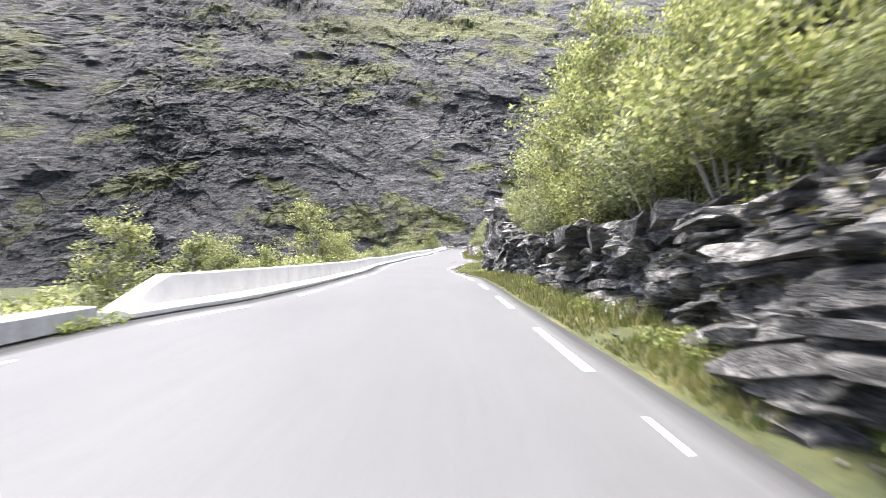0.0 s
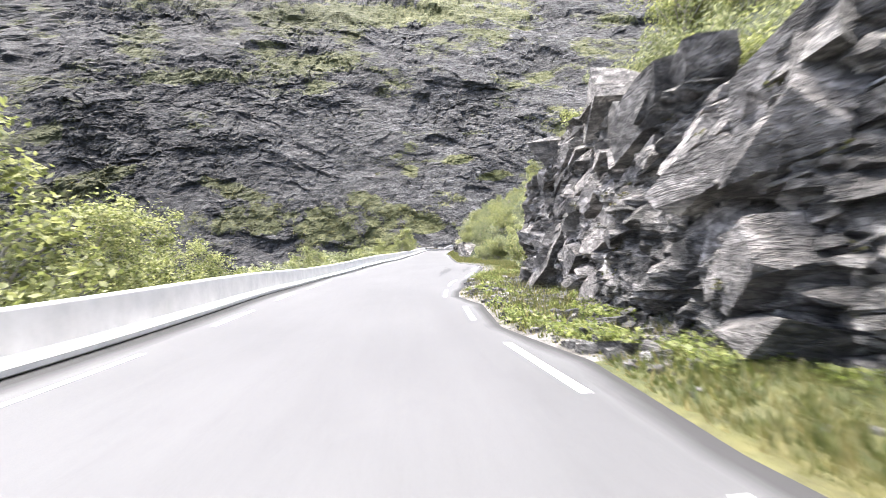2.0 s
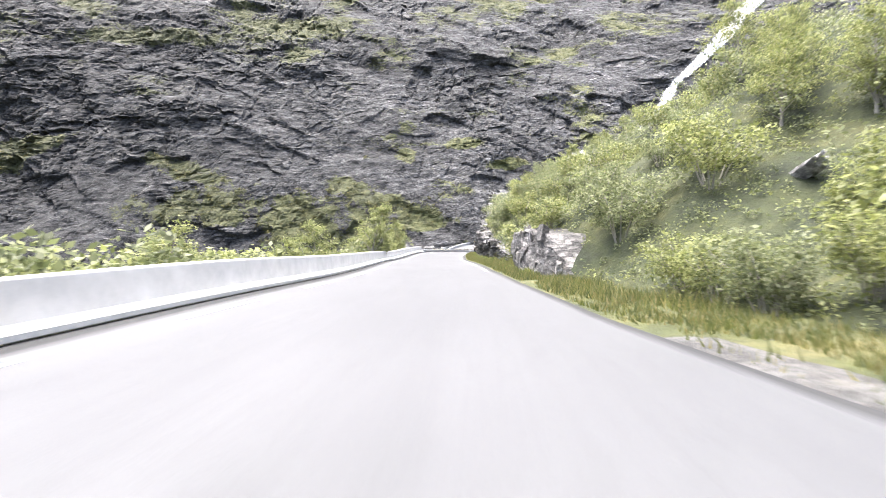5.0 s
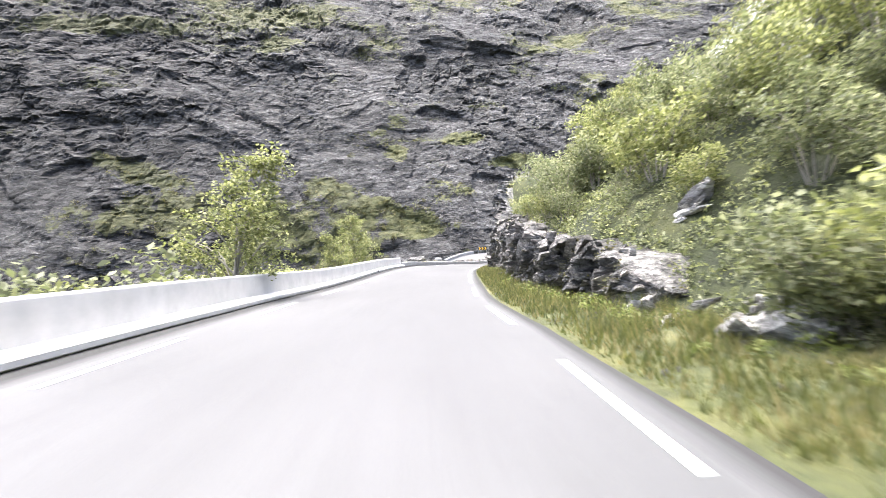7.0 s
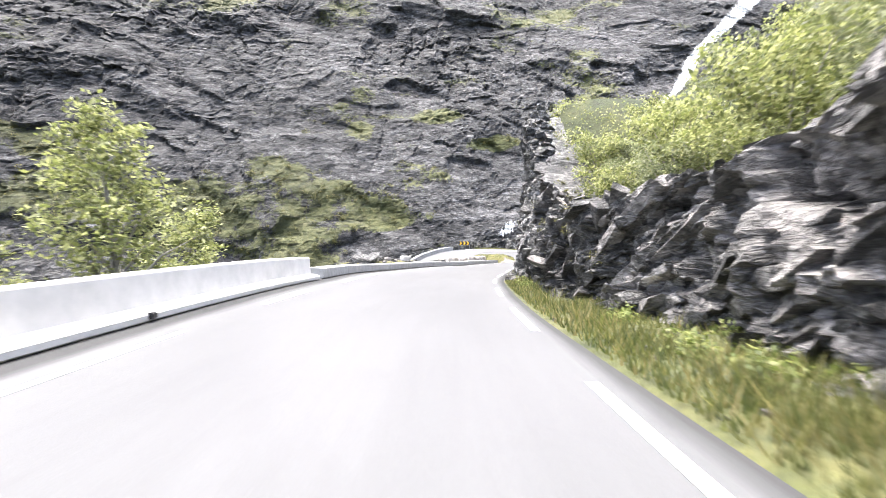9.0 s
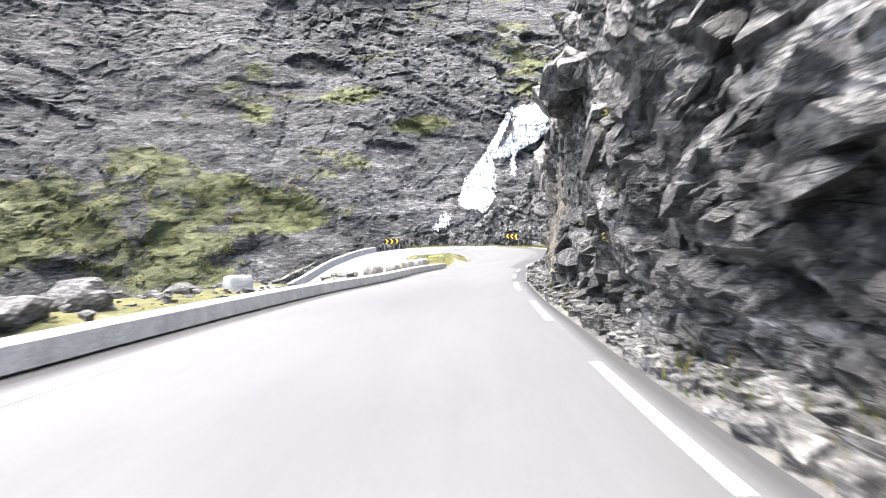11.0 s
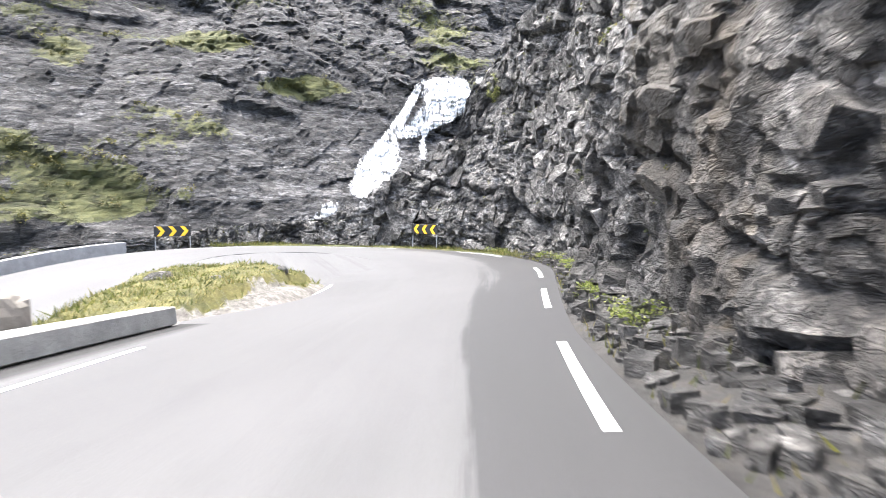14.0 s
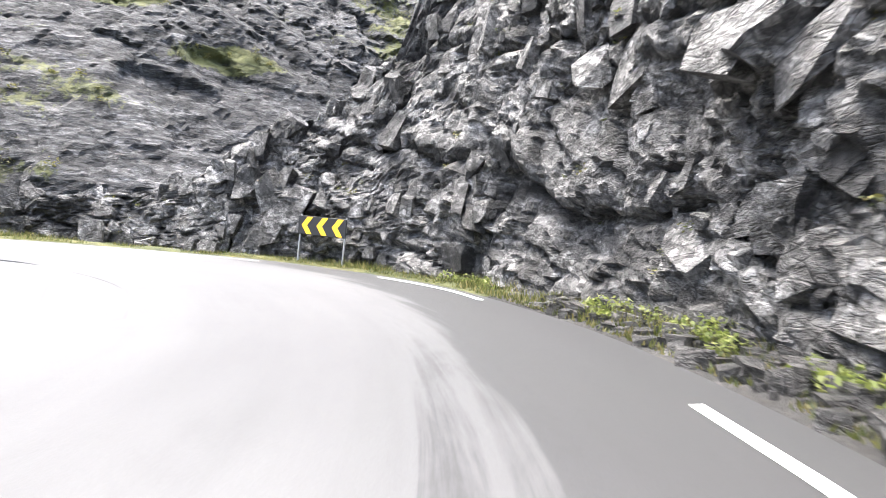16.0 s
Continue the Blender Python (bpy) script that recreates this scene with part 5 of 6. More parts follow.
BIRCH = "young birch tree with a loose yellow-green crown"
WILLOW = "low grey-green willow bush with many thin stems"
ALDER = "leafy yellow-green birch scrub bush on the slope"
trees = [make_tree("birch_tree", 100 + k, 4.4, 1.7, 0.05, BIRCH, M_LEAF, 24, 0.03, 240) for k in range(4)]
slim = [make_tree("birch_tree", 150 + k, 4.4, 1.4, 0.055, "slim young birch tree growing just below the parapet wall", M_LEAF, 26, 0.1, 210) for k in range(2)]
bushes = [make_bush("bush", 200 + k, 1.5, 0.05, (ALDER, WILLOW)[k % 2], (M_LEAF, M_LEAF2)[k % 2], 400) for k in range(6)]

# birches on the rock right of the road, leaning over it
spots = [(3, 5.6), (6, 7.5), (9, 6.4), (12.5, 6.2), (15.5, 5.4), (16, 8.5), (20, 6.0), (22.5, 5.2), (24, 8.0), (27.5, 6.6), (30, 9.0), (33, 8.0), (-4, 6), (0, 8.5), (19, 10.5),
         (36, 10.5), (41, 10.8), (47, 10.5), (66, 12.5), (84, 11), (89, 12.5), (91, 11), (92.5, 12.2), (94, 13.5), (96.5, 13), (141, 11), (131, 13), (120, 7), (124, 6.8), (118, 13), (122, 14.5), (126, 13.5), (130, 15), (134, 14), (121, 17.5), (127, 18), (132, 19.5), (118, 10.5), (125, 10), (130, 9)]
pts = [hill_point(np.array(a, float), np.array(b, float)) for a, b in spots]
# birches below the wall on the left: station, distance, height of the top above the road
LEFT = [(14, -8.6, 2.4), (17, -8.0, 1.9), (21, -8.4, 2.0), (39, -8.4, 5.2), (44, -8.2, 3.2), (41, -7.8, 2.8), (47, -8.6, 3.0), (52, -9.0, 2.2), (105.5, -7.8, 2.7), (115.6, -5.9, 4.7),
        (119, -7.6, 2.4), (131.5, -6.6, 2.6), (135, -6.4, 3.9), (138.5, -7.4, 2.2), (27, -9.5, 1.6), (88, -9, 1.7), (97, -7.8, 1.6), (72, -9, 1.9), (66, -8.8, 2.2)]
scatter(trees, [p for p, (a, b) in zip(pts, spots) if a < 80], rng, 0.95, 1.4, "birches above the road")
for p, (a, b) in zip(pts, spots):
    if a > 80:
        src = trees[int(a) % 4]
        sc = src.scale.copy()
        src.scale = (1, 1, 1)
        tagged(copy_thing(src, set_at(src, p, rng.random() * 6.28, (0.6 if a < 100 else 0.45) + 0.22 * rng.random())), "low wind-bent birch on the steep green slope", group="birches above the road")
        src.scale = sc
for k, (a, b, top) in enumerate(LEFT):
    p = ground_point(np.array(a, float), np.array(b, float))
    h = max(place(a, b)[2] + top - p[2], 1.2)
    m = set_at(None, p, 1.7 * k, h / 4.4)
    thin = a in (115.6, 131.5, 135, 138.5, 14, 17, 39, 44)
    src = slim[k % 2] if thin else trees[k % 4]
    if k < 2:
        src.matrix_basis = m
        tagged(src, group="birches below the road")
    else:
        sc = src.scale.copy()
        src.scale = (1, 1, 1)
        copy_thing(src, m)
        src.scale = sc

# bushes: the right-hand slope, then the strip below the wall
pts = []
while len(pts) < 100:
    s = rng.uniform(-22, 146)
    u = float(rock_back(s)) + 1.0 + 11 * rng.random() ** 1.4
    if 38 < s < 51 and u < 7 or 100 < s < 140 and u - float(rock_back(s)) < 2.5 or s < 14 and u < 5.5:
        continue
    if not clear_of_rock(s, u, 1.3) or u - float(tab(s, ROCK_U)) > 9 and rng.random() < 0.35:
        continue
    pts.append(hill_point(np.array(s), np.array(u)))
# close to the edge of the rock, hanging over it, and where the rock gives way to the verge
for k in range(34):
    s = 0.5 + 25 * ((k * 0.618) % 1)
    pts.append(hill_point(np.array(s), np.array(float(rock_back(s)) + 0.75 + 1.3 * ((k * 0.37) % 1))))
for k in range(12):
    s = 100.5 + 6 * ((k * 0.618) % 1)
    pts.append(hill_point(np.array(s), np.array(float(rock_back(s)) + 0.7 + 2.0 * ((k * 0.37) % 1))))
for k in range(34):
    s = 60 + 30 * ((k * 0.618) % 1)
    if not clear_of_rock(s, float(rock_back(s)) + 0.7 + 4.5 * ((k * 0.37) % 1), 1.6):
        continue
    pts.append(hill_point(np.array(s), np.array(float(rock_back(s)) + 0.7 + 4.5 * ((k * 0.37) % 1))))
for k in range(60):
    s = 102 + 42 * ((k * 0.618) % 1)
    pts.append(hill_point(np.array(s), np.array(float(rock_back(s)) + 1.4 + 9 * ((k * 0.37) % 1))))
n_right = len(pts)
tops = []
for k in range(98):
    s = rng.uniform(58, 116) if k % 2 else rng.uniform(-10, 146)
    u = float(tab(s, EDGE_L)) - 2.1 - 5 * rng.random() ** 1.5
    over = rng.uniform(0.4, 1.6 if s < 125 else 1.2)
    for go in range(4):
        p = ground_point(np.array(s), np.array(u))
        size = max(place(s, u)[2] + over - p[2], 0.9) / 1.7
        u = min(u, float(tab(s, EDGE_L)) - 1.0 - 1.3 * size)
    pts.append(p)
    tops.append(size)
scatter(bushes, pts[:n_right], rng, 0.75, 1.45, "bushes on the slope")
for k, p in enumerate(pts[n_right:]):
    src = bushes[k % 6]
    sc = src.scale.copy()
    src.scale = (1, 1, 1)
    tagged(copy_thing(src, set_at(src, p, 1.3 * k, tops[k])), "leafy scrub bush below the parapet wall", group="bushes below the road")
    src.scale = sc

# leaves hanging over the brow of the rock
BROW = [(26, 0.4), (29, 0.5), (31.5, 0.3), (34, 0.6), (36.5, 0.3), (39, 0.5), (41.5, 0.4), (44, 0.6), (46, 0.4), (118, 0.5), (121, 0.4), (124, 0.6), (127, 0.4), (130, 0.5), (133, 0.3), (136, 0.6), (139, 0.5), (142, 1.6), (143.5, 3.0), (145, 1.2), (146, 3.4)]
for k, (a, b) in enumerate(BROW):
    src = bushes[k % 6]
    sc = src.scale.copy()
    src.scale = (1, 1, 1)
    p = hill_point(np.array(float(a)), np.array(float(rock_back(a)) + 0.75 + b)) + (0, 0, 0.1)
    tagged(copy_thing(src, set_at(src, p, 2.1 * k, 0.62 + 0.3 * ((k * 0.37) % 1))), "leafy scrub bush hanging over the brow of the rock", group="bushes on the slope")
    src.scale = sc


def build_scrub():
    """Low growth all over the slopes: ferns, heather, grass tussocks."""
    r = np.random.default_rng(9)
    n = 6500
    s = r.uniform(-26, 200, n)
    u = rock_back(s) + 0.9 + np.minimum(45, tab(s, REACH)) * r.random(n) ** 1.6
    p = hill_point(s, u)
    keep = ((fbm(p * 0.15, 3, 91) > -0.5) | (u - tab(s, ROCK_U) < 3)) & clear_of_rock(s, u)
    p = p[keep]
    cl = np.c_[p, 0.3 + 0.55 * r.random(len(p)), 0.6 + 0 * p[:, 0]]
    ob = mesh_object("slope_scrub", *leaf_cloud(r, cl, 90, 0.05, 1.6), M_LEAF, False)
    tagged(ob, "low green heather, fern and grass covering the slope", "undergrowth", kind="stuff")
    # close heather and bilberry on the open slope
    n = 6000
    s = r.uniform(58, 128, n)
    u = rock_back(s) + 0.9 + 27 * r.random(n) ** 1.15
    s, u = s[clear_of_rock(s, u)], u[clear_of_rock(s, u)]
    p = hill_point(s, u)
    cl = np.c_[p, 0.22 + 0.4 * r.random(len(p)) ** 2, 0.55 + 0 * p[:, 0]]
    ob = mesh_object("slope_heather", *leaf_cloud(r, cl, 85, 0.05, 1.4), M_LEAF2, False)
    tagged(ob, "close cover of heather and bilberry on the open slope", "undergrowth", kind="stuff")
    # close cover just above the rock
    n = 7000
    s = np.r_[r.uniform(-14, 62, 4400), r.uniform(96, 146, 2600)]
    u = rock_back(s) + 0.8 + 7 * r.random(n) ** 1.3
    s, u = s[clear_of_rock(s, u)], u[clear_of_rock(s, u)]
    n = len(s)
    p = hill_point(s, u)
    cl = np.c_[p + (0, 0, 0.05), 0.16 + 0.26 * r.random(n), 0.7 + 0 * p[:, 0]]
    ob = mesh_object("bank_growth", *leaf_cloud(r, cl, 105, 0.045), M_LEAF2, False)
    tagged(ob, "close cover of bilberry and young birch above the rock", "undergrowth", kind="stuff")
    # taller thicket farther up
    n = 1500
    s = r.uniform(-26, 146, n)
    u = rock_back(s) + 5 + 32 * r.random(n) ** 1.5
    p = hill_point(s, u)
    p = p[(fbm(p * 0.13, 3, 97) > -0.25) & clear_of_rock(s, u, 0.6)]
    cl = np.concatenate([np.c_[p + r.normal(size=p.shape) * (0.5, 0.5, 0.25) + (0, 0, 0.4 + 0.5 * k), 0.35 + 0.35 * r.random(len(p)), 0.8 + 0 * p[:, 0]] for k in range(3)])
    ob = mesh_object("slope_thicket", *leaf_cloud(r, cl, 75, 0.068), M_LEAF2, False)
    tagged(ob, "grey-green thicket of willow and birch on the upper slope", "undergrowth", kind="stuff")
    n = 2600
    s = r.uniform(-26, 180, n)
    u = tab(s, EDGE_L) - 1.2 - 14 * r.random(n) ** 1.6
    ok = (s < 150) | (r.random(n) < 0.25)
    p = ground_point(s[ok], u[ok])
    cl = np.c_[p, 0.22 + 0.38 * r.random(len(p)), 0.6 + 0 * p[:, 0]]
    ob = mesh_object("bank_scrub", *leaf_cloud(r, cl, 80, 0.068, 1.6), M_LEAF2, False)
    tagged(ob, "low scrub on the bank below the parapet wall", "undergrowth", kind="stuff")
    # far scrub on the foot of the mountain
    n = 2600
    x, z = r.uniform(-200, 70, n), -20 + 60 * r.random(n) ** 1.6
    p = mountain_points(x, z)
    g = mountain_grass(x, z, p)
    p = p[g > 0.0]
    cl = np.c_[p + (0, -0.3, 0.3), 0.5 + 0.7 * r.random(len(p)), 0.7 + 0 * p[:, 0]]
    ob = mesh_object("mountain_scrub", *leaf_cloud(r, cl, 40, 0.2, 2.4), M_HEATH, False)
    tagged(ob, "scattered green scrub on the foot of the mountain", "undergrowth", kind="stuff")


build_scrub()


def build_grass():
    r = np.random.default_rng(12)
    n = 150000
    s = r.uniform(-20, 214, n)
    a, b = tab(s, EDGE_R) + 0.05, tab(s, ROCK_U) + 0.5
    u = a + (b - a) * r.random(n)
    thin = np.where((s > 146) & (s < 187), 0.06, np.where((s > 34) & (s < 52), 0.4, 1.0)) * np.where(s < 0, 1.0, np.where((s > 57) & (s < 80) & (u < a + 0.9), 0.15, 1.0))
    clump = vnoise(np.stack([s * 1.3, u * 2, 0 * s], -1), 3)
    ok = (r.random(n) < thin) & (clump > -0.55)
    s, u = s[ok], u[ok]
    n = len(s)
    p = place(s, u, 0.02)
    h = (0.08 + 0.2 * r.random(n)) * (0.6 + 0.7 * np.clip(vnoise(np.stack([s * 0.6, u, 0 * s], -1), 8) + 0.5, 0, 1.4)) * np.clip(0.35 + (u - tab(s, EDGE_R)) / 0.8, 0.35, 1.2) * np.where(s > 186, 0.6, 1.0)
    d = r.normal(size=(n, 2)) * 0.35 * h[:, None]
    w = r.normal(size=(n, 2))
    w = w / np.hypot(*w.T)[:, None] * (0.008 + 0.012 * r.random((n, 1)))
    z0 = np.zeros((n, 1))
    v = np.stack([p + np.c_[w, z0], p - np.c_[w, z0], p + np.c_[d, h[:, None]]], 1).reshape(-1, 3)
    ob = mesh_object("verge_grass", v, np.arange(3 * n).reshape(-1, 3), M_BLADE)
    tagged(ob, "uneven yellow-green grass on the roadside verge", "grass", kind="stuff")
    # tussocks on the island inside the bend
    n = 30000
    x, y = r.uniform(19, 32, n), r.uniform(183, 202, n)
    ok = island_green(x, y) > 0.05
    x, y = x[ok], y[ok]
    n = len(x)
    p = np.stack([x, y, island_height(x, y)], -1)
    h = (0.05 + 0.16 * r.random(n)) * np.clip(0.7 + vnoise(p * 0.9, 4), 0.3, 1.5)
    d, w = r.normal(size=(n, 2)) * 0.5 * h[:, None], r.normal(size=(n, 2)) * 0.014
    z0 = np.zeros((n, 1))
    v = np.stack([p + np.c_[w, z0], p - np.c_[w, z0], p + np.c_[d, h[:, None]]], 1).reshape(-1, 3)
    ob = mesh_object("island_grass", v, np.arange(3 * n).reshape(-1, 3), M_BLADE)
    tagged(ob, "yellow-green grass on the mound inside the hairpin", "grass", kind="stuff")


build_grass()


def verge_plants():
    """Leafy weeds along the foot of the rock."""
    r = np.random.default_rng(41)
    n = 610
    s = np.r_[r.uniform(-12, 40, 230), r.uniform(34, 56, 170), r.uniform(92, 146, 120), r.uniform(184, 203, 90)]
    k = np.where((s > 34) & (s < 56), r.random(n), 0.35 + 0.6 * r.random(n))
    u = tab(s, EDGE_R) + 0.2 + (tab(s, ROCK_U) - tab(s, EDGE_R)) * k
    ok = vnoise(np.stack([s * 0.5, u, 0 * s], -1), 12) > -0.3
    p = np.concatenate([place(s[ok], u[ok], 0.1), place(np.linspace(8.2, 9.6, 5), -5.95, 0.08)])
    cl = np.c_[p, 0.12 + 0.2 * r.random(len(p)), 0.8 + 0 * p[:, 0]]
    ob = mesh_object("verge_weeds", *leaf_cloud(r, cl, 420, 0.04), M_FRESH, False)
    tagged(ob, "fresh green leafy weeds along the foot of the rock", "weeds", kind="stuff")


verge_plants()

# ---- stones ----


def stone_mesh(seed, size, flat=0.7, detail=3):
    """An angular stone: a ball cut by facets."""
    bm = bmesh.new()
    bmesh.ops.create_icosphere(bm, subdivisions=detail, radius=1.0)
    p = np.array([v.co for v in bm.verts])
    r = np.random.default_rng(seed)
    cut = r.normal(size=(14, 3))
    cut /= np.linalg.norm(cut, axis=1)[:, None]
    lim = 0.55 + 0.35 * r.random(14)
    t = np.min(np.where(p @ cut.T > 1e-3, lim / np.maximum(p @ cut.T, 1e-3), 9), axis=1)
    p = p * np.minimum(t, 1.1)[:, None] * (1, 0.8, flat) * size
    if detail > 3:
        p = p * (1 + 0.16 * blocks(p * 2.2 / size + seed, seed) + 0.09 * blocks(p * 6 / size, seed + 3))[:, None]
    p = p + 0.04 * size * np.stack([fbm(p * 3 / size, 3, seed), fbm(p * 3 / size, 3, seed + 4), fbm(p * 3 / size, 3, seed + 7)], -1)
    for v, c in zip(bm.verts, p):
        v.co = c
    return bm


def stone(name, seed, size, m, label, mat, flat=0.7, detail=3, group=""):
    me = bpy.data.meshes.new(name)
    bm = stone_mesh(seed, size, flat, detail)
    bm.to_mesh(me)
    bm.free()
    me.materials.append(mat)
    ob = new(name, me)
    ob.matrix_basis = m
    return tagged(ob, label, "stone", group)


def squared_stone(name, seed, size, m, label, mat, group):
    """A hewn block with worn corners and rough faces."""
    bm = bmesh.new()
    bmesh.ops.create_cube(bm, size=1.0)
    bmesh.ops.subdivide_edges(bm, edges=bm.edges[:], cuts=9, use_grid_fill=True)
    p = np.array([v.co for v in bm.verts])
    d = np.linalg.norm(p * 2, ord=8, axis=1)[:, None]
    p = p / np.maximum(d, 0.86) * np.array(size)
    p = p * (1 + 0.1 * np.roll(p, 1, axis=1)) + 0.04 * size[0] * np.stack([blocks(p * 3 + seed, seed + k, 0.2) for k in (0, 9, 17)], -1)
    for v, c in zip(bm.verts, p):
        v.co = c
    me = bpy.data.meshes.new(name)
    bm.to_mesh(me)
    bm.free()
    me.materials.append(mat)
    ob = new(name, me)
    ob.matrix_basis = m
    return tagged(ob, label, "stone", group)


# squared guard stones behind the low wall
for k, (a, w, h) in enumerate([(169.5, 0.9, 0.75), (173, 1.15, 0.85), (176.5, 0.85, 0.75), (179.8, 1.1, 0.85), (181.8, 0.9, 0.85), (183.6, 1.3, 0.9)]):
    u = float(tab(a, EDGE_L)) - 1.15
    p = place(a, u, 0.0)
    way = math.atan2(*np.array([np.interp(a, AT, WAY[:, 1]), np.interp(a, AT, WAY[:, 0])]))
    squared_stone("guard_stone", 300 + k, (w, 0.6, h + 0.6), set_at(None, p + (0, 0, h / 2 - 0.4), way + 0.15 * math.sin(5 * k), 1.0), "squared grey-brown guard stone behind the low wall", M_HEWN, "guard stones")
for k, (a, b, size) in enumerate([(154.6, -6.9, 0.95), (156.4, -7.3, 1.1), (160.0, -7.4, 0.8), (158.6, -7.0, 0.6)]):
    stone("boulder", 360 + k, size, set_at(None, place(a, b, 0.25), 0.9 * k, 1.0), "weathered grey-brown boulder standing behind the low wall", M_BOULDER, 0.62, 4, "boulders by the wall")
squared_stone("pale_stone", 330, (0.62, 0.58, 1.3), set_at(None, place(161.2, -6.45, 0.12), 0.5, 1.0), "pale grey squared stone standing behind the low wall", M_STONE, "guard stones")
for k, (x, y, sz) in enumerate([(29.6, 197.6, 0.3), (30.4, 199.0, 0.22), (28.4, 191.6, 0.3), (25.0, 192.4, 0.4), (26.5, 190.4, 0.25), (29.2, 194.2, 0.2), (24.0, 195.5, 0.35)]):
    if inside_bend(np.array([x]), np.array([y]))[0] < 0.5:
        continue
    z = float(island_height(np.array([x]), np.array([y]))[0])
    stone("island_stone", 380 + k, sz, set_at(None, (x, y, z + 0.2 * sz), k, 1.0), "grey stone lying on the grassy mound", M_BOULDER, 0.6, 3, "stones on the mound")

def chips(name, mat, s, label, r, low, spread, behind=False):
    """Loose broken stone between the asphalt and the rock."""
    cube = np.array([(x, y, z) for x in (-1, 1) for y in (-1, 1) for z in (-1, 1)], float)
    quads = np.array([(0, 1, 3, 2), (4, 6, 7, 5), (0, 4, 5, 1), (2, 3, 7, 6), (0, 2, 6, 4), (1, 5, 7, 3)])
    n = len(s)
    a, b = tab(s, EDGE_R) + 0.12, tab(s, ROCK_U) + 0.4
    if behind:
        a, b = tab(s, EDGE_L) - 0.7, tab(s, EDGE_L) - 3.4
    k = r.random(n) ** 0.8
    size = low + spread * r.random(n) ** 3
    p = place(s, a + (b - a) * k, 0.02 + 0.06 * k)
    if behind:
        p[:, 2] = place(s, a + (b - a) * k, shelf_height(s, a + (b - a) * k))[:, 2]
    v = cube[None] * (1 + 0.3 * np.clip(r.normal(size=(n, 8, 3)), -1.5, 1.5)) * (size[:, None] * (0.6 + 0.8 * r.random((n, 3))))[:, None]
    t = r.random(n) * 6.28
    c, d = np.cos(t)[:, None], np.sin(t)[:, None]
    v = np.stack([v[..., 0] * c - v[..., 1] * d, v[..., 0] * d + v[..., 1] * c, v[..., 2]], -1) + p[:, None]
    ob = mesh_object(name, v.reshape(-1, 3), (quads[None] + 8 * np.arange(n)[:, None, None]).reshape(-1, 4), mat)
    tagged(ob, label, "rubble", kind="stuff")


r = np.random.default_rng(21)
chips("rubble", M_BOULDER, r.uniform(146, 178, 7000), "loose pale broken stone along the foot of the cliff", r, 0.012, 0.085)
chips("rubble", M_DAMP_STONE, r.uniform(174, 200, 2600), "damp dark broken stone along the foot of the cliff", r, 0.02, 0.1)
chips("rubble", M_BOULDER, r.uniform(33, 53, 1300), "broken pale stone and earth below the overhanging rock", r, 0.02, 0.09)
chips("rubble", M_BOULDER, np.r_[r.uniform(30, 58, 300), r.uniform(92, 146, 300), r.uniform(-10, 30, 300)], "small stones in the roadside grass", r, 0.015, 0.02)
chips("rubble", M_BOULDER, r.uniform(148, 172, 700), "broken stone and gravel on the shoulder behind the low wall", r, 0.02, 0.09, True)
for k in range(26):
    a = 148 + 40 * ((k * 0.618) % 1)
    b = float(tab(a, EDGE_R)) + 0.35 + 0.6 * ((k * 0.37) % 1)
    stone("fallen_stone", 400 + k, 0.12 + 0.16 * ((k * 0.73) % 1), set_at(None, place(a, b, 0.06), k, 1.0), "angular grey stone fallen from the cliff onto the verge", M_BOULDER, 0.75, 2, "fallen stones")

def build_scree():
    """Boulders and scrub on the slope between the hairpin and the mountain."""
    r = np.random.default_rng(77)
    n = 500
    x, y = r.uniform(-70, 24, n), 226 + 34 * r.random(n)
    s, u = station(x, y)
    ok = (np.abs(u) > 7) & (vnoise(np.stack([x * 0.1, y * 0.1, 0 * x], -1), 5) > -0.4)
    x, y = x[ok], y[ok]
    ball = stone_mesh(31, 1.0, 0.7, 2)
    bv = np.array([v.co for v in ball.verts])
    bf = np.array([[v.index for v in f.verts] for f in ball.faces])
    ball.free()
    n = len(x)
    size = 0.25 + 0.9 * r.random(n) ** 3
    t = r.random(n) * 6.28
    c, d = np.cos(t)[:, None], np.sin(t)[:, None]
    v = bv[None] * size[:, None, None] * (0.7 + 0.6 * r.random((n, 1, 3)))
    v = np.stack([v[..., 0] * c - v[..., 1] * d, v[..., 0] * d + v[..., 1] * c, v[..., 2]], -1)
    v = v + np.stack([x, y, ground_height(x, y) + 0.1], -1)[:, None]
    ob = mesh_object("scree", v.reshape(-1, 3), (bf[None] + len(bv) * np.arange(n)[:, None, None]).reshape(-1, 3), M_BOULDER)
    tagged(ob, "grey boulders strewn over the slope below the mountain", "boulders", kind="stuff")
    n = 2600
    x, y = r.uniform(-90, 24, n), 226 + 34 * r.random(n)
    s, u = station(x, y)
    ok = (np.abs(u) > 7.5) & (vnoise(np.stack([x * 0.08, y * 0.12, 0 * x], -1), 15) > -0.35)
    p = np.stack([x[ok], y[ok], ground_height(x[ok], y[ok])], -1)
    cl = np.c_[p, 0.25 + 0.4 * r.random(len(p)), 0.45 + 0 * p[:, 0]]
    ob = mesh_object("valley_scrub", *leaf_cloud(r, cl, 60, 0.1, 2.4), M_HEATH, False)
    tagged(ob, "low yellow-green heather below the mountain", "undergrowth", kind="stuff")


build_scree()


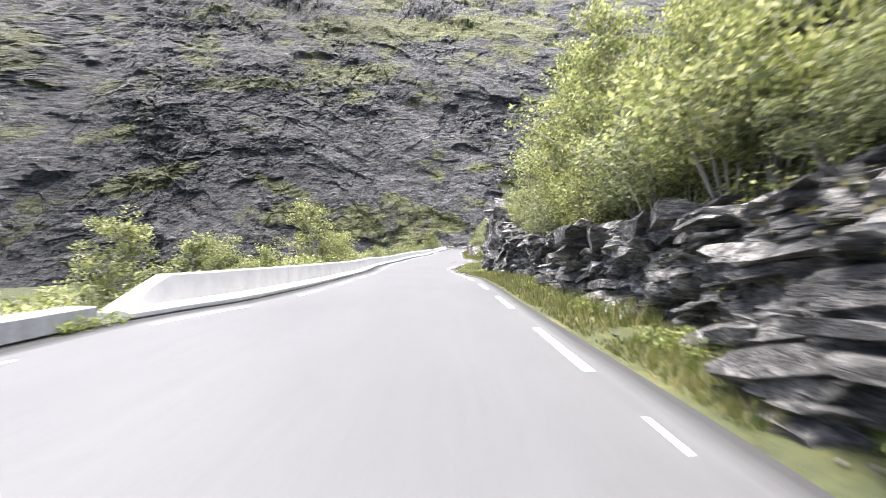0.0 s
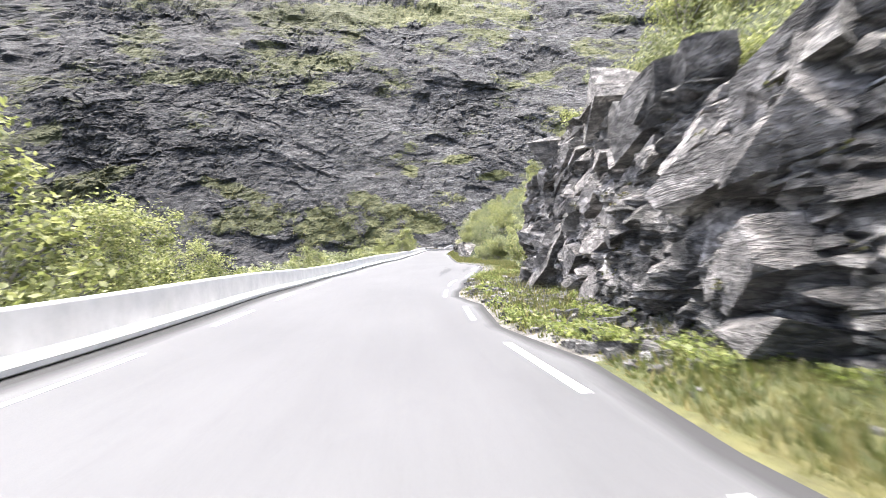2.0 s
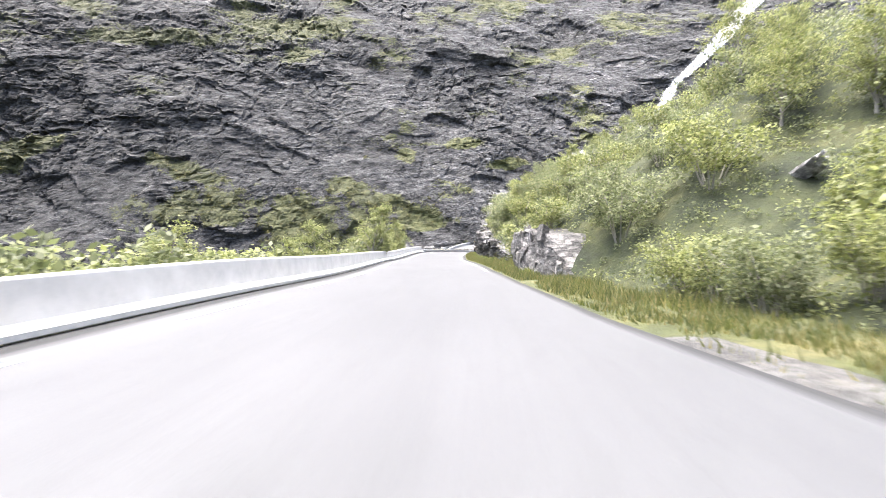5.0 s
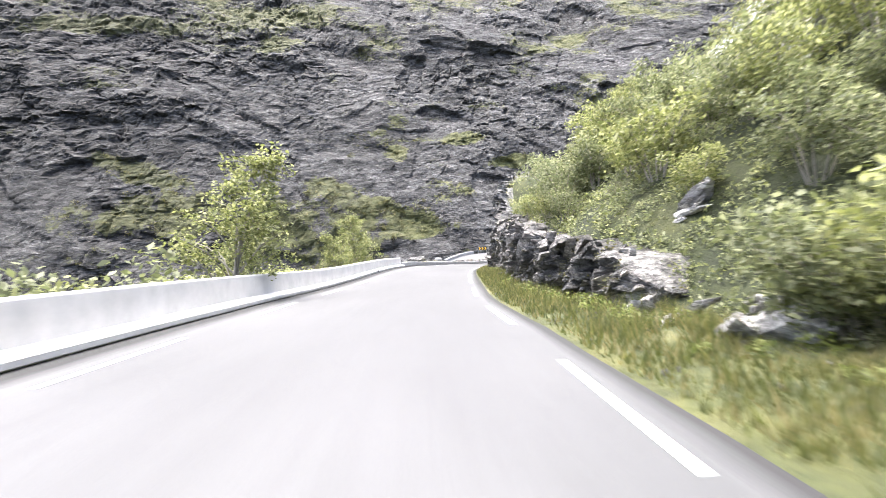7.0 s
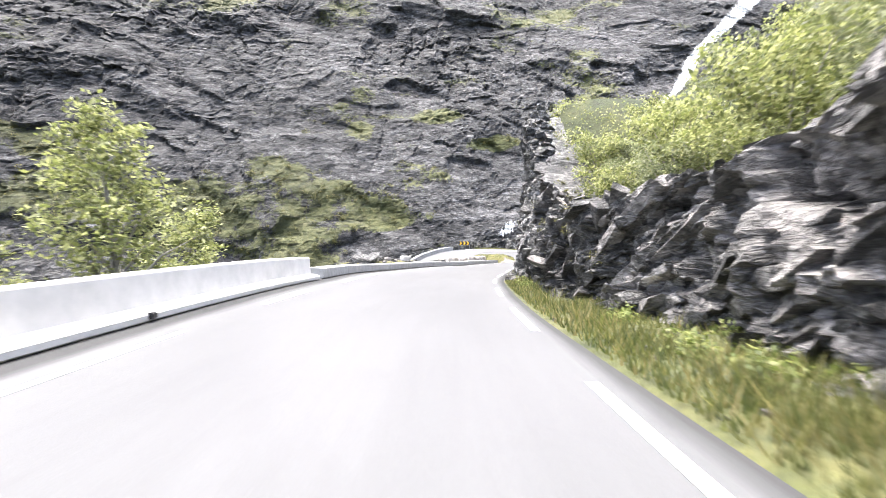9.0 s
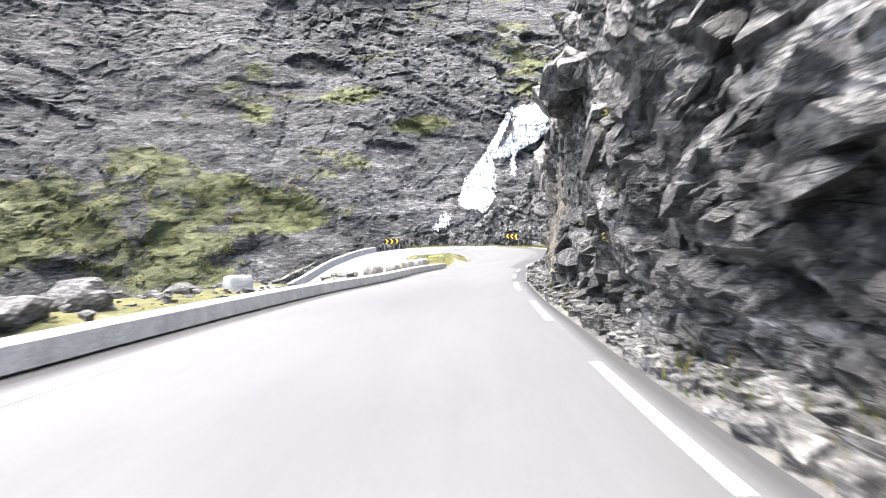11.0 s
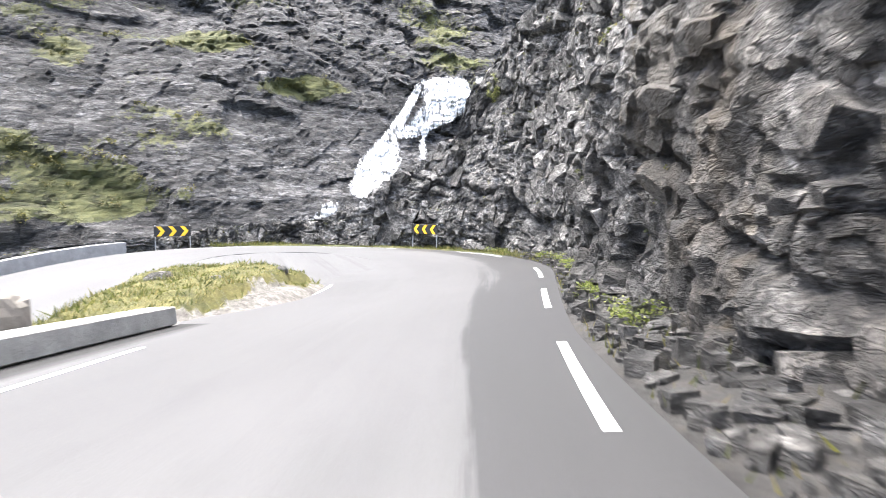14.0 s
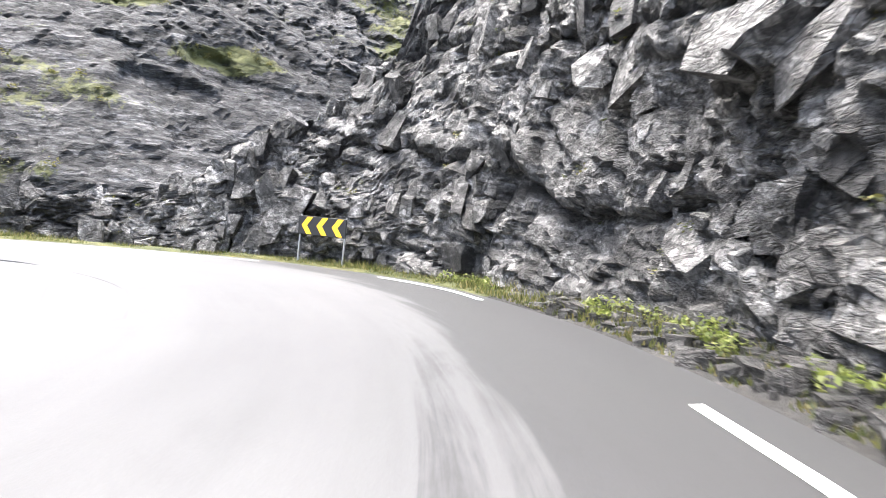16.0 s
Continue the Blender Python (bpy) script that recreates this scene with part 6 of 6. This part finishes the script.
def ledge_plants(face, mat, count, seed, label, low=0.0):
    """Moss and small plants where a rock face has ledges to hold them."""
    r = np.random.default_rng(seed)
    root = bpy.data.objects[face]
    nor, mid = [], []
    for me in [root.data] + [o.data for o in root.children if o.name.startswith("broken_rock")]:
        n = len(me.polygons)
        a, b = np.empty(n * 3, np.float32), np.empty(n * 3, np.float32)
        me.polygons.foreach_get("normal", a)
        me.polygons.foreach_get("center", b)
        nor.append(a.reshape(-1, 3)), mid.append(b.reshape(-1, 3).astype(float))
    nor, mid = np.concatenate(nor), np.concatenate(mid)
    good = np.nonzero((nor[:, 2] > 0.6) & (fbm(mid * 0.35, 3, seed) > 0.05))[0]
    pick = mid[r.choice(good, min(count, len(good)), replace=False)]
    cl = np.c_[pick + (0, 0, 0.03), 0.08 + 0.2 * r.random(len(pick)) ** 2, 0.6 + 0 * pick[:, 0]]
    ob = mesh_object("ledge_moss", *leaf_cloud(r, cl, 190, 0.032, 2.0), mat, False)
    tagged(ob, label, "moss", kind="stuff")


ledge_plants("cliff_face", M_BLADE, 900, 5, "yellow-green moss and grass tufts on the ledges of the cliff")
ledge_plants("rock_face_1", M_HEATH, 420, 6, "moss and grass tufts on the ledges of the rock cutting")
ledge_plants("rock_face_3", M_HEATH, 300, 7, "moss and grass tufts on the ledges of the rock cutting")

sc = slim[0].scale.copy()
slim[0].scale = (1, 1, 1)
tagged(copy_thing(slim[0], set_at(None, place(203.2, float(tab(203.2, ROCK_U)) + 1.6, 7.6), 0.6, 0.5)), "small birch clinging to the top of the cliff", group="birches on the cliff")
slim[0].scale = sc

# ---- chevron boards ----


def chevron_board(centre, turn, tilt, points_left, label):
    root = new("chevron_sign")
    w, h = 1.75, 0.55
    bm = bmesh.new()
    bmesh.ops.create_cube(bm, size=1.0, matrix=Matrix.Diagonal((w, 0.03, h, 1)))
    bmesh.ops.bevel(bm, geom=bm.edges[:], offset=0.008, segments=1, affect="EDGES")
    panel = part("panel", bm, M_BLACK, root)
    for k in range(3):
        x0, q = -w / 2 + 0.13 + k * 0.56, -1 if points_left else 1
        out = [(0, -h / 2 + 0.02), (0.2, -h / 2 + 0.02), (0.4, 0), (0.2, h / 2 - 0.02), (0, h / 2 - 0.02), (0.2, 0)]
        if points_left:
            out = [(0.4 - a, b) for a, b in out]
        bm = bmesh.new()
        vs = [bm.verts.new((x0 + a, -0.019, b)) for a, b in out]
        ws = [bm.verts.new((x0 + a, -0.012, b)) for a, b in out]
        for f in ((0, 1, 2, 5), (2, 3, 4, 5)):
            bm.faces.new([vs[i] for i in f])
        for i in range(6):
            bm.faces.new([vs[i], ws[i], ws[(i + 1) % 6], vs[(i + 1) % 6]])
        bmesh.ops.recalc_face_normals(bm, faces=bm.faces)
        part("chevron", bm, M_YELLOW, panel, "yellow chevron")
    for x in (-w / 2 + 0.05, w / 2 - 0.05):
        bm = bmesh.new()
        bmesh.ops.create_cone(bm, cap_ends=True, segments=12, radius1=0.03, radius2=0.03, depth=1.75, matrix=Matrix.Translation((x, 0.05, -0.55)))
        post = part("post", bm, M_STEEL, root, "galvanised steel post")
        bm = bmesh.new()
        bmesh.ops.create_cube(bm, size=1.0, matrix=Matrix.Translation((x, 0.03, 0.1)) @ Matrix.Diagonal((0.1, 0.05, 0.04, 1)))
        part("clamp", bm, M_STEEL, post)
    root.matrix_basis = Matrix.Translation(centre) @ Euler((0, radians(tilt), radians(turn))).to_matrix().to_4x4()
    return tagged(root, label, "road sign", "chevron signs")


chevron_board((38.2, 202.3, 0.1), -58, 5, True, "black and yellow chevron board on two posts before the cliff")
chevron_board((25.2, 205.8, 0.45), -5, 0, False, "black and yellow chevron board behind the bend wall")

# ---- waterfalls ----


def waterfall(streams, label, seed, rag=1.0):
    """White water down the mountain: each stream lies between two lines of (x, height)."""
    root = new("waterfall")
    for left, right in streams:
        reach = math.dist(left[0], left[-1])
        wide = max(math.dist(a, b) for a, b in zip(left, right))
        n, m = int(reach / 0.3) + 8, int(wide / 0.25) + 6
        k = np.linspace(0, 1, n)

        def along(line):
            a = np.array(line, float)
            t = np.linspace(0, 1, len(a))
            return np.stack([np.interp(k, t, a[:, 0]), np.interp(k, t, a[:, 1])], -1)

        l, r = along(left), along(right)
        j = np.linspace(0, 1, m)
        x = l[:, None, 0] * (1 - j) + r[:, None, 0] * j
        z = l[:, None, 1] * (1 - j) + r[:, None, 1] * j
        near = [mountain_points(x + a, z + b) for a in (-1.2, -0.4, 0.4, 1.2) for b in (-1.0, 0.0, 1.0)]
        y = np.min([q[..., 1] for q in near], axis=0)
        flow = np.stack([x * 0.55, 0 * x, z * 0.2 + seed], -1)
        y = y - 0.25 - 0.35 * fbm(flow, 3, seed + 3)
        f = grid_faces(n, m)
        ob = mesh_object("stream", np.stack([x, y, z], -1).reshape(-1, 3), f, M_WATER, True, root)
        ends = np.minimum(k, 1 - k)[:, None] * reach
        rim = np.clip(np.minimum(np.minimum(j, 1 - j) * wide, ends) / min(1.6, 0.4 * wide), 0, 1) - 0.5 * rag * np.clip(fbm(flow * (1, 1, 0.7), 3, seed + 9), 0, 1)
        ob.data.attributes.new("rim", "FLOAT", "POINT").data.foreach_set("value", rim.ravel())
    return tagged(root, label, "waterfall", "waterfalls")


waterfall([([(73.7, 35.5), (67.8, 27.6), (61.8, 21.3), (56.0, 16.2), (51.8, 11.1), (50.6, 8.0)], [(76.5, 36.2), (70.5, 28.0), (66.8, 22.3), (64.6, 16.6), (62.2, 11.3), (56.5, 6.0)]),
           ([(75.0, 36.8), (73.4, 30.0), (68.0, 24.5), (64.5, 21.0)], [(88.0, 39.5), (86.2, 31.6), (80.5, 26.4), (69.0, 21.0)]),
           ([(89.8, 39.0), (87.3, 33.5), (84.2, 29.0)], [(92.6, 39.4), (89.7, 33.8), (86.0, 29.2)]),
           ([(72.9, 25.4), (70.5, 21.1), (67.3, 15.0)], [(75.2, 25.5), (72.1, 20.9), (69.3, 15.0)]),
           ([(45.7, 6.6), (44.0, 4.4), (42.0, 3.0)], [(48.6, 7.0), (47.4, 3.8), (44.2, 2.4)])], "broad white waterfall fanning down dark rock in several streams", 3)
waterfall([([(131.0, 74.5), (121.2, 64.7), (110.6, 50.8), (97.0, 42.5)], [(135.0, 74.5), (125.9, 62.8), (116.3, 52.9), (98.0, 40.8)])], "thin white stream feeding the broad waterfall", 13, 0.6)
waterfall([([(208.7, 142.4), (174.9, 116.0), (149.0, 91.1), (130.5, 73.4)], [(216.5, 141.7), (182.6, 113.2), (158.3, 91.6), (135.5, 73.4)])], "narrow white waterfall high on the mountain", 23, 0.7)

# ---- drains in the wall ----
for a in (75.0, 133.0):
    bm = bmesh.new()
    p = place(a, float(tab(a, EDGE_L)) - 0.02, 0.1)
    bmesh.ops.create_cube(bm, size=1.0, matrix=Matrix.Diagonal((0.12, 0.22, 0.1, 1)))
    bmesh.ops.bevel(bm, geom=bm.edges[:], offset=0.015, segments=2, affect="EDGES")
    me = bpy.data.meshes.new("drain_slot")
    bm.to_mesh(me)
    bm.free()
    me.materials.append(M_BLACK)
    ob = new("drain_slot", me)
    ob.matrix_basis = Matrix.Translation(p)
    tagged(ob, "dark drain slot at the foot of the parapet wall", "drain", "wall drains")
